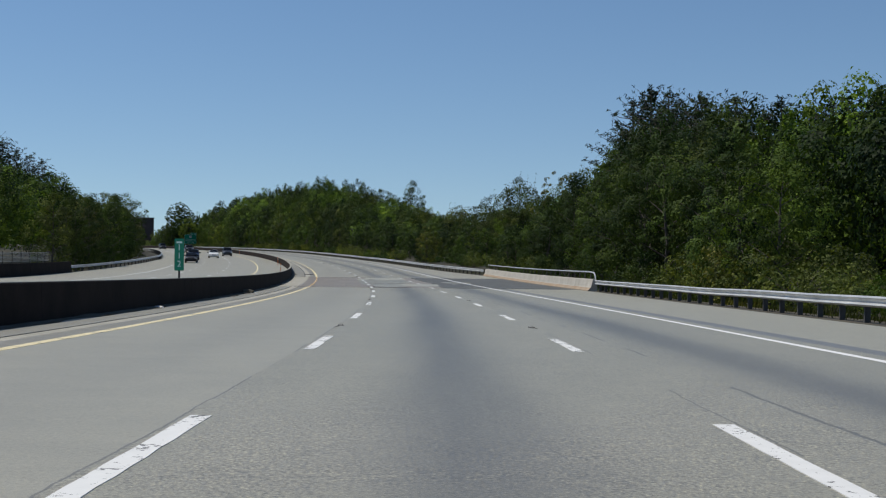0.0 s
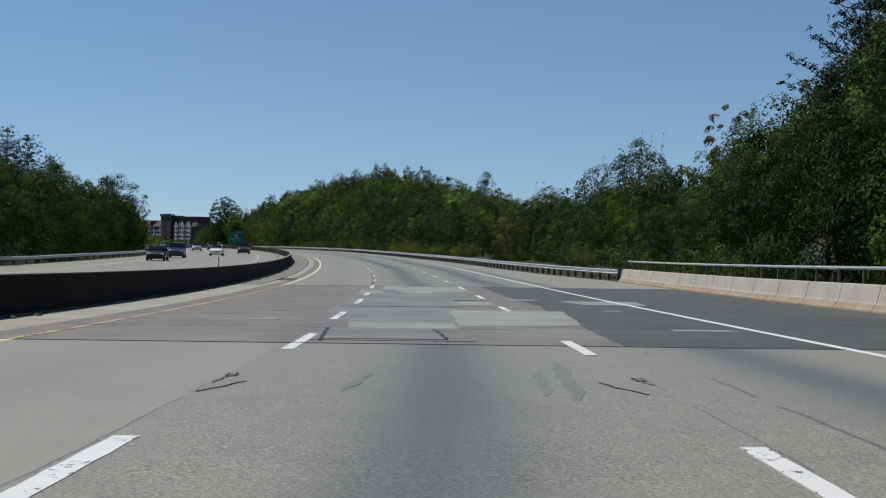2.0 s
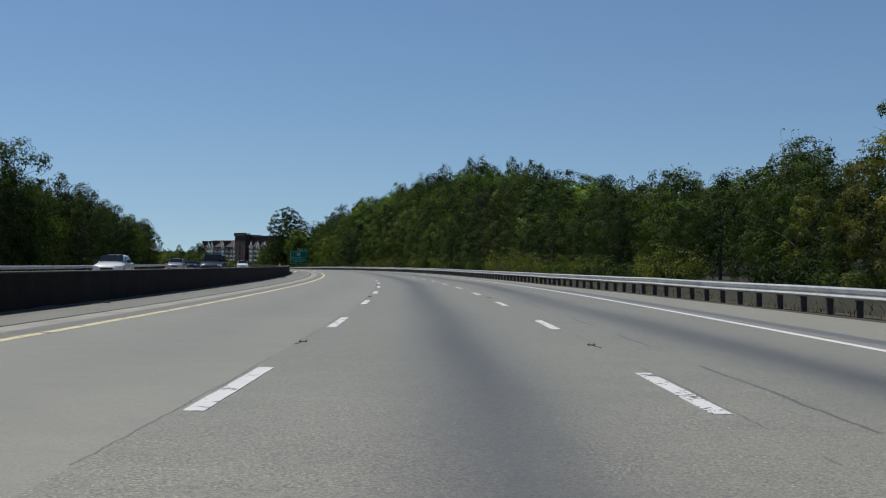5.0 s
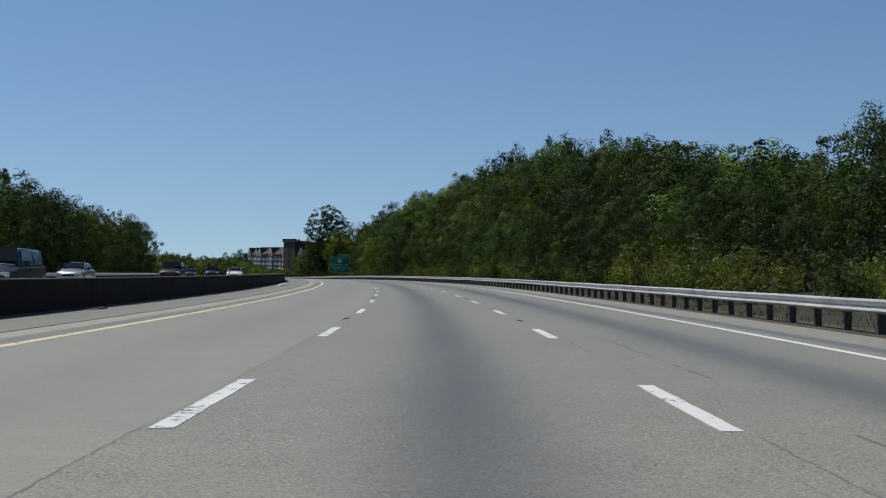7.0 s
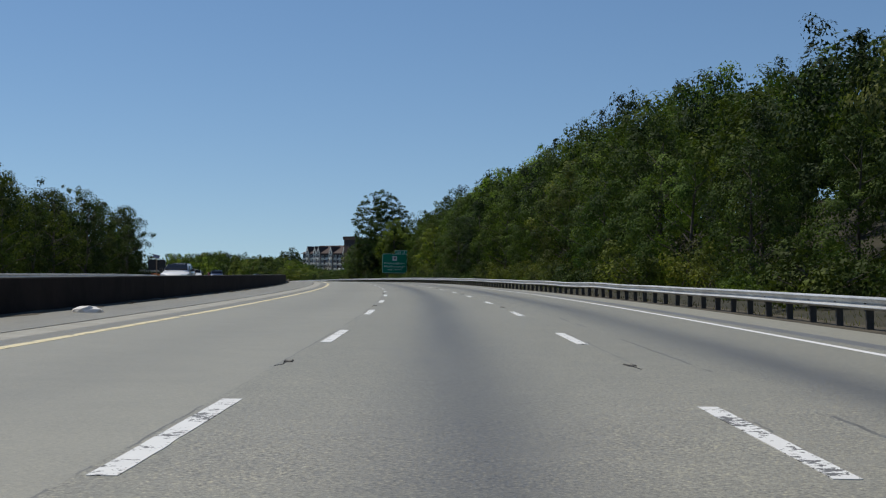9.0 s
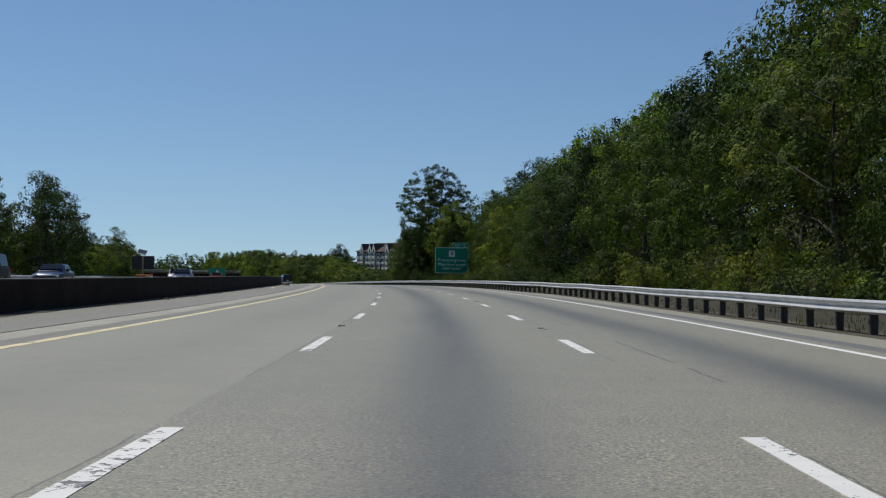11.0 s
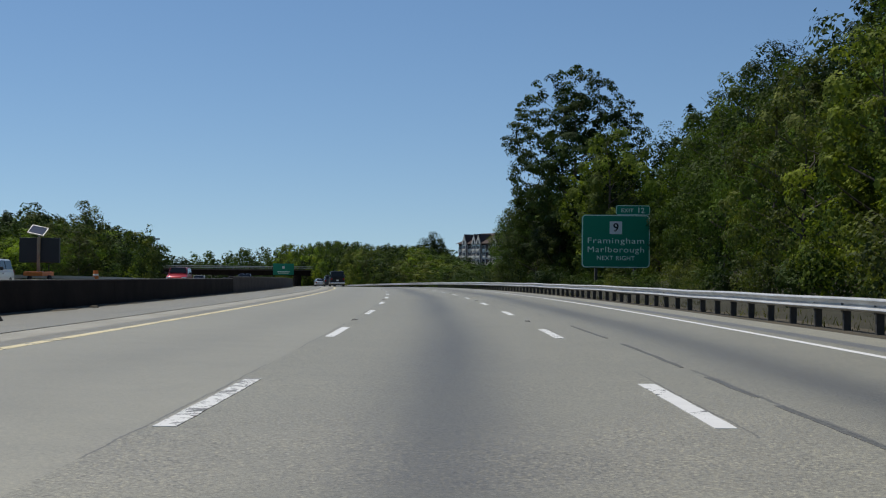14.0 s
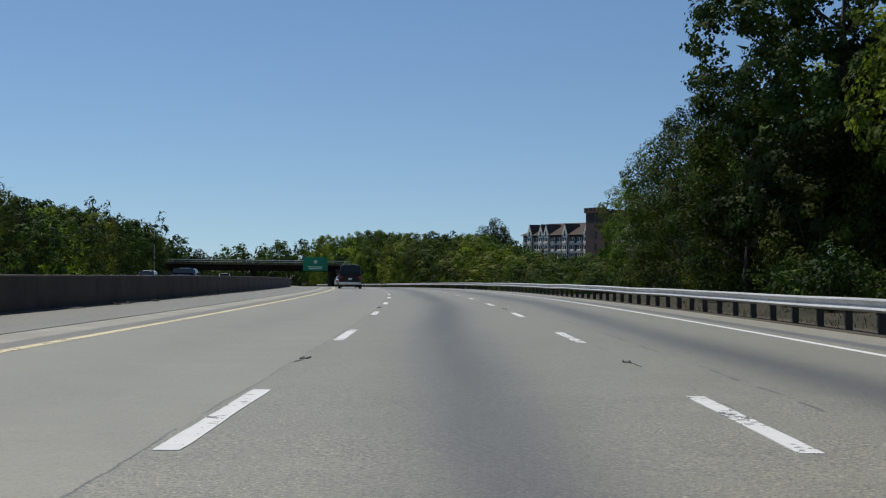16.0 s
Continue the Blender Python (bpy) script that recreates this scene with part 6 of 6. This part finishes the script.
OAK_MID = [broadleaf(seed, 12, R, 0.05, 46, 5600, 0.2, mat, clump=(0.19, 0.38), label=lab, core=20, cap=0.26)
           for seed, R, mat, lab in ((91, 4.6, LEAF, "leafy oak beyond the far carriageway"), (92, 4.2, LEAF_DARK, "dark shaded tree beyond the far carriageway"),
                                     (93, 4.4, LEAF_OLIVE, "olive green tree beyond the far carriageway"))]
PINE = [white_pine(31, 18, 4.9, 8600, 0.36, "tall ragged white pine above the other trees"),
        white_pine(32, 17, 4.4, 8000, 0.36, "tall dark white pine with level boughs")]
FEATHER = [feathery(41, 13.4, 6.6, 27000, 0.19, LEAF_OLIVE, "feathery tree with whippy upright shoots")]
BUSH = [shrub(51, 2.6, 1.9, 1900, 0.125, LEAF_DARK, "bushy undergrowth behind the guard rail"),
        shrub(52, 2.0, 1.7, 1700, 0.12, LEAF, "green bush behind the guard rail"),
        shrub(53, 3.4, 2.0, 2300, 0.13, LEAF_OLIVE, "olive coloured shrub at the wood's edge")]
BIG = broadleaf(61, 19.0, 6.7, 0.12, 460, 70000, 0.18, LEAF_DARK, clump=(0.10, 0.175), open_=0.0, label="great open-branched oak beside the exit sign", wide=0.5, fill=0.8, flat=0.6, core=12, hearts_n=520, inside=0.5)
GOLD = broadleaf(63, 11.5, 4.2, 0.04, 80, 11000, 0.19, LEAF_GOLD, clump=(0.15, 0.29), label="yellow green locust tree behind the exit sign")
SPARSE = broadleaf(62, 12, 3.5, 0.35, 64, 5200, 0.17, LEAF_OLIVE, clump=(0.10, 0.18), open_=0.2, label="thin pale tree with few leaves", fill=0, core=0)


def pick(protos, weights):
    return random.choices(protos, weights)[0]


# heights of the tree tops over the carriageway, by distance from it
CANOPY = {
    14: ((60, 9.5), (90, 9.5), (120, 7.2), (138, 5.6), (150, 4.2), (180, 5), (225, 8.5), (255, 8.5), (285, 8), (315, 10.5), (330, 9.5), (360, 12), (390, 12.5), (420, 11), (450, 10.2), (495, 10.4), (525, 12), (570, 11.5), (600, 6)),
    20: ((60, 10), (90, 13.5), (120, 12), (138, 9), (150, 5.6), (165, 5.6), (195, 9.2), (225, 8.2), (255, 10), (285, 8.4), (315, 11.5), (330, 13), (360, 14), (405, 15.2), (435, 14.2), (450, 13.8), (490, 15.0), (508, 15.0), (525, 13.2), (570, 12.5), (600, 6)),
    26: ((75, 12.4), (90, 13.4), (120, 17), (150, 13), (180, 7), (195, 10), (210, 10), (225, 7), (255, 9.8), (285, 10.5), (315, 12), (345, 14.6), (375, 17.2), (405, 19.3), (435, 20), (465, 18.6), (510, 17.3), (555, 15), (590, 7)),
    32: ((90, 14.6), (120, 18), (150, 19), (165, 16), (180, 13), (195, 8.5), (225, 11), (270, 11), (315, 11.3), (345, 14.5), (375, 18), (405, 21), (465, 21.7), (510, 20.4), (555, 17), (590, 8)),
    40: ((105, 16.5), (135, 18.5), (165, 22), (195, 17), (225, 13), (270, 9.5), (315, 12.2), (360, 15.2), (390, 19.3), (420, 23.4), (510, 23.4), (555, 19), (590, 9)),
    48: ((120, 18.8), (180, 25), (225, 19), (255, 12.2), (300, 11.2), (345, 12.8), (390, 17.2), (420, 21.9), (450, 24.8), (540, 23.0), (590, 10)),
    -33: ((120, 10.8), (165, 8.9), (210, 10.4), (300, 11), (375, 9.3), (405, 10.2), (440, 11.4), (465, 11.0), (480, 10)),
    -41: ((165, 13.5), (225, 10.6), (270, 11), (330, 10.5), (360, 12), (375, 11.5), (435, 11.5), (480, 11)),
    -48: ((165, 15.5), (260, 12), (330, 11), (375, 13.5), (405, 13.5), (450, 13.5), (465, 11.2), (495, 11)),
    -56: ((165, 19), (300, 21), (495, 20))}


def canopy(s, d):
    cols = [(abs(k), lerp(s, *v)) for k, v in CANOPY.items() if k * d > 0]
    return lerp(abs(d), *cols) * (1.06 if d < 0 else lerp(s, (300, 1.0), (340, 0.97), (375, 1.04), (480, 1.02)))


# right-hand wood, from the start to the bridge
random.seed(5)
for s, d, k in ((128, 25, 0), (140, 31, 1), (150, 38, 0), (148, 43, 1), (160, 41, 0), (118, 33, 1), (108, 28, 0), (100, 36, 1), (92, 31, 0), (86, 38, 1), (80, 33, 0), (133, 40, 0),
                (147, 31, 1), (112, 38, 0), (124, 31, 1), (115, 29, 1), (121, 41, 0), (104, 41, 0), (138, 36, 1), (154, 35, 1), (96, 43, 0), (143, 34, 0), (110, 33, 1), (106, 37, 0),
                (118, 38, 1), (127, 36, 1), (101, 31, 1), (96, 37, 1), (131, 30, 0), (90, 35, 1), (122, 27, 0), (136, 45, 1)):
    plant(PINE[k], s, d, (canopy(s, d) - rise(s, d)) * random.uniform(1.04, 1.15) * (0.9 if d > 36 else lerp(s, (112, 0.87), (130, 0.92), (140, 1.05))) / (18, 17)[k], group="pines on the right")
for s in np.arange(60, 150, 5.6):
    for row in range(4):
        d = 17.5 + row * 5.5 + random.uniform(-1.2, 1.2)
        q = s + random.uniform(-1.5, 1.5)
        H = (canopy(q, d) - rise(q, d)) * random.uniform(0.88, 1.04)
        if row == 0:
            plant(pick(OAK_NEAR, (2, 8, 0.5, 0.5, 1)), q, d, max(0.4, H / 14), group="woodland trees on the right")
        else:
            wood(q, d, min(H, 16), random.uniform(3.8, 5.0), (3, 6, 1, 0.5, 2, 6))
plant(SPARSE, 153, 23.9, 0.98)
# low wood between the bridge and the hill
for s in np.arange(152, 332, 6.0):
    for row in range(4):
        d = lerp(s, (152, 20), (200, 19.5), (240, 17), (300, 15), (332, 14.5)) + row * 5.8 + random.uniform(-1.3, 1.3)
        q = s + random.uniform(-1.6, 1.6)
        H = canopy(q, d) * random.uniform(0.70, 1.04) - rise(q, d)
        if row == 0:
            plant(pick(OAK_NEAR, (3, 4, 1.5, 2, 3)), q, d, max(0.3, H / 14), group="woodland trees on the right")
        else:
            wood(q, d, max(3.5, H), random.uniform(3.2, 5.0))
plant(FEATHER[0], 205, 29.8, 1.0, stretch=1.08)
plant(FEATHER[0], 200, 24.5, 0.6)
plant(FEATHER[0], 245, 28.4, 0.78)
plant(FEATHER[0], 277.5, 28.7, 0.73)
plant(OAK_NEAR[3], 190, 12.6, 0.48, label="low olive green tree close behind the guard rail")
# the wooded hill
for s in np.arange(332, 592, 6.4):
    for row in range(6):
        d = lerp(s, (332, 14.5), (420, 14.0), (478, 13.7), (490, 16.0), (500, 17.3), (515, 19.1), (525, 21.0), (545, 21.0), (560, 14.5), (640, 14.0)) + (0, 5.5, 11.0, 17.5, 25, 33)[row] + random.uniform(-1.4, 1.4)
        q = s + random.uniform(-1.8, 1.8)
        H = canopy(q, d) * random.uniform(0.9 if row < 2 and q > 470 else 0.85, 1.07) - rise(q, d)
        if row == 0:
            plant(pick(OAK_NEAR + [GOLD], (3, 1, 6, 3, 3, 4) if q > 465 else (4, 4, 1.2, 2, 4, 0)), q, d, min(1.0, max(0.3, H / 14)), group="woodland trees on the right")
        else:
            wood(q, d, max(4.5, H), random.uniform(3.6, 5.8))
plant(BIG, 544, 14.3, 0.96, turn=20)
plant(GOLD, 533.5, 15.6, 1.05, turn=70)
plant(GOLD, 534, 22.0, 1.02, turn=200)
plant(OAK_NEAR[2], 528, 23.2, 0.95)
plant(OAK_NEAR[0], 545.5, 11.4, 0.66)
for s, d, top, k in ((523, 22.4, 15.4, 4), (529, 25.8, 18.4, 0), (535, 29.0, 19.6, 1)):
    plant(OAK_NEAR[k], s, d, (top - rise(s, d)) / (12, 13, 0, 0, 12)[k], label="tall leafy oak rising above the slope")
plant(OAK_NEAR[0], 548, 15.0, 0.64)
plant(OAK_NEAR[4], 540.5, 12.6, 0.6)
plant(OAK_NEAR[0], 538.5, 16.0, 0.6)
plant(OAK_NEAR[1], 542, 16.5, 0.78)
for s, d, z in ((551, 12.0, 0.66), (556, 12.4, 0.74), (562, 12.6, 0.72), (568, 13.5, 0.72)):
    plant(OAK_NEAR[1], s, d, z)
for s, d, z, k in ((516, 12.0, 0.8, 1), (519.5, 13.6, 0.85, 1), (522.5, 12.2, 0.9, 1), (521, 15.4, 0.85, 1), (518, 15.0, 0.8, 1), (523.5, 14.2, 0.9, 1), (511, 17.2, 0.9, 1), (514, 18.6, 1.0, 0), (508, 16.0, 0.8, 1), (518, 19.2, 1.1, 0), (520, 17.4, 0.9, 1), (505, 15.2, 0.7, 0), (511, 19.0, 1.1, 0), (528.5, 12.4, 0.75, 0), (530.5, 13.6, 0.8, 1), (533.5, 12.4, 0.85, 0), (537, 12.0, 0.9, 1),
                   (515.5, 14.0, 0.45, 1), (529, 15.6, 1.0, 2), (528.5, 18.5, 1.2, 2), (522, 19.5, 1.1, 2), (531, 18.6, 1.4, 2), (509, 13.2, 0.5, 1), (512, 12.2, 0.45, 0), (506, 12.4, 0.5, 0), (503, 11.6, 0.5, 1), (500, 12.2, 0.55, 0), (506, 14.2, 0.7, 2), (510, 15.2, 0.7, 2),
                   (514, 16.4, 0.7, 2), (517, 17.2, 0.9, 0), (502, 13.4, 0.6, 2), (508, 11.4, 0.4, 0), (513, 13.6, 0.45, 1)):
    plant(BUSH[k], s, d, z * 0.85, h=rise(s, d) - 0.3, group="undergrowth behind the guard rail")
# trees on towards the overpass
AHEAD = {14: ((600, 3.3), (640, 3.8), (660, 7), (700, 8), (760, 10.5), (800, 12.5), (900, 14.5)), 20: ((600, 3.4), (660, 4), (680, 5.8), (700, 8.5), (760, 10), (820, 13), (900, 15)),
         28: ((620, 4), (700, 4.9), (715, 8), (740, 10), (800, 11), (860, 15)), 38: ((640, 4.4), (740, 5.8), (755, 9), (800, 11.4), (860, 13), (900, 16)),
         50: ((700, 5), (800, 7), (815, 12), (900, 14)), 64: ((760, 6), (840, 7.8), (855, 13))}
for s in np.arange(596, 910, 7.5):
    for row in range(6):
        d = (12.6 if s > 640 else 14.5) + (0, 5, 11, 18, 27, 37, 48)[row] + random.uniform(-1.5, 1.5)
        if row > 1 and s < 640:
            continue
        q = s + random.uniform(-2, 2)
        H = lerp(d, *[(k, lerp(q, *v)) for k, v in AHEAD.items()]) * random.uniform(0.92, 1.1) - rise(q, d)
        wood(q, d, max(2.2, H), random.uniform(3.4, 5.2) if H > 4 else 2.6)

# undergrowth behind the guard rail
for s in np.arange(28, 640, 3.6):
    if 90 < s < 118:
        continue
    e = random.uniform(2.2, 5.2) + (2.6 if s < 80 else 0) + (4 if 150 < s < 215 else 0) + (1.5 if random.random() < 0.3 else 0)
    z = random.uniform(0.55, 1.0) * (1.05 if s < 76 else 1.0) * (0.42 if 490 < s < 527 else 1)
    plant(pick(BUSH, (3, 3, 3)), s + random.uniform(-1, 1), rail_d(s) + e, z, group="undergrowth behind the guard rail")
for s, d, z in ((62, 16.2, 1.15), (65, 15.6, 1.0), (66, 17.2, 1.3), (59, 16.4, 1.1), (71, 17.5, 1.2), (74, 16.4, 1.0), (55, 16.5, 1.1), (69, 15.8, 0.95), (63, 17.8, 1.3)):
    plant(BUSH[2], s, d, z, group="undergrowth behind the guard rail")

# left-hand wood
random.seed(9)
for s in np.arange(140, 472, 7.0):
    for row in range(3):
        d = -(lerp(s, (120, 33), (200, 33.5), (280, 35), (330, 35), (440, 33), (490, 32)) + row * 7 + random.uniform(-1.5, 1.5))
        q = s + random.uniform(-2, 2)
        H = canopy(q, d) * random.uniform(0.8, 1.02) - rise(q, d)
        if row == 0:
            plant(pick(OAK_MID, (4, 8, 2)), q, d, H / 13, group="woodland trees on the left")
        else:
            wood(q, d, min(H, 15), random.uniform(4.2, 5.4), (3, 6, 1, 1, 2, 6))
for k, s, d, z in ((0, 333, -50.2, 1.0), (1, 318, -53, 1.2), (0, 304, -55, 1.15), (1, 290, -57, 1.25), (0, 272, -58, 1.2), (1, 258, -58, 1.3)):
    plant(PINE[k], s, d, z)
plant(SPARSE, 438, -35.5, 0.95)
for s, d, z, k in ((281, -34.8, 1.08, 0), (283.5, -36.6, 1.05, 1), (278.6, -36.4, 1.0, 0)):
    plant(OAK_MID[k], s, d, z, label="broad round oak at the edge of the wood")
for s in np.arange(600, 900, 8.5):
    for row in range(4):
        d = -(lerp(s, (585, 44), (620, 39), (860, 36)) + row * 8 + random.uniform(-2, 2))
        wood(s + random.uniform(-2, 2), d, lerp(s, (600, 7.2), (612, 8.6), (621, 11), (660, 10.3), (700, 11.6), (740, 13), (800, 14.4), (870, 14.8)) * random.uniform(0.93, 1.05) * (0.92, 0.96, 1.0, 1.03)[row], 4.8)
for s in np.arange(500, 600, 8.0):
    wood(s, -(60 + random.uniform(0, 12)), random.uniform(8, 10), 4.5)
for s, d, z, k in ((598, -39.5, 0.62, 3), (604, -42, 0.7, 2), (612, -38, 0.6, 3), (621, -38.5, 0.98, 3), (630, -37.5, 0.7, 1)):
    plant(OAK_MID[(0, 1, 0, 2)[k]], s, d, z, group="woodland trees on the left")
for s, d, z, k in ((479, -33.5, 0.92, 1), (488, -34, 0.86, 0), (497, -35, 0.78, 1), (508, -36, 0.68, 0)):
    plant(OAK_MID[k], s, d, z, group="woodland trees on the left")
grow_woods()
for s, d, z in ((762.7, 34.7, 1.10), (765.5, 33.0, 0.98), (761.5, 36.3, 0.95), (760, 33.6, 1.02), (764, 37.4, 0.84), (763, 31.6, 0.84)):
    plant(OAK_MID[1], s, d, z, label="round tree standing above the woods near the overpass")
plant(OAK_MID[1], 508, 102, 1.7, label="tall round tree standing alone above the hill")


# trees beside the hotel
for x, y, H in ((-272.0, 906.5, 1.50), (-264.5, 902.0, 1.2), (-285.0, 917.0, 1.15)):
    tagged(copy_thing(OAK_MID[1], pose(x, y, -6.5, 0, 0, 40) @ Matrix.Diagonal((*(0.85 * H / v for v in OAK_MID[1].scale), 1))), "large round tree beside the hotel")


# distant woods
def far_woods(name, label, rows, seed):
    rng = np.random.default_rng(seed)
    allv, bb, hh, rr = [], [], [], []
    for k, (s, d, H, R) in enumerate(rows):
        p = at(s, d, -0.5)
        cs, rs, out = envelope(rng, k * 1.3, H, R, 0.0, 24, (0.3, 0.46), 0.3)
        cs = cs + np.array(p)
        allv.append(leaf_cloud(rng, cs, rs, 430, 0.72, away=out, lobes=4, core=6, cap=1.6))
        bb.append(tuple(p)), hh.append(H * 0.79), rr.append(R * 0.84)
    return tagged(new(name, crown_mesh(name, np.concatenate(allv), LEAF, hearts(rng, bb, hh, rr, n=140))), label, "woods", kind="stuff")


random.seed(3)
rows = []
for k, s in enumerate((925, 945, 975)):
    for d in np.arange(-260, 140, 6.5):
        top = lerp(d, (-260, 15), (-90, 15), (-45, 17), (-28, 14), (-20, 10.5), (-12, 10.5), (-8.5, 15.5), (-3, 16.2), (25, 16.5), (45, 18), (75, 17), (110, 15), (140, 14)) * (0.9, 0.97, 1.0)[k]
        rows.append((s + random.uniform(-6, 6), d + random.uniform(-2, 2), top * random.uniform(0.84, 1.1), random.uniform(5.0, 7.0)))
rows += [(s, d + random.uniform(-4, 4), random.uniform(10, 14), 5.5) for s in range(500, 920, 11) for d in (-72, -84)]
rows += [(s + random.uniform(-3, 3), d + random.uniform(-2, 2), lerp(d, (-66, 24), (-40, 20.5), (-30, 15), (-24, 10)) * random.uniform(0.85, 1.05), 5.0) for s in (850, 866, 884) for d in range(-66, -21, 6)]
far_woods("distant_woods", "hazy dark green woods on the skyline", rows, 7)


# a dead, barkless tree leaning out of the wood
def dead_tree(s, d):
    rng = np.random.default_rng(88)
    bm = bmesh.new()
    tube([(0, 0, -0.3), (0.2, 0.1, 3.0), (0.5, 0, 6.5), (0.4, 0.2, 9.0)], [0.12, 0.1, 0.06, 0.02], 6, bm)
    for k in range(7):
        z = 4.2 + k * 0.65
        a = 3.4 + k * 2.2
        L = rng.uniform(1.0, 1.9)
        tube([(0.35, 0.05, z), (0.35 + math.cos(a) * L * 0.5, math.sin(a) * L * 0.5, z + 0.15), (0.35 + math.cos(a) * L, math.sin(a) * L, z + L * 0.6)], [0.05, 0.035, 0.01], 5, bm, caps=False)
    ob = thing("dead_tree", stand(s, d, rise(s, d), 0, 0.66), "bare pale dead tree at the wood's edge", "tree")
    part("trunk", bm, DEADWOOD, ob)


dead_tree(306, 17.5)
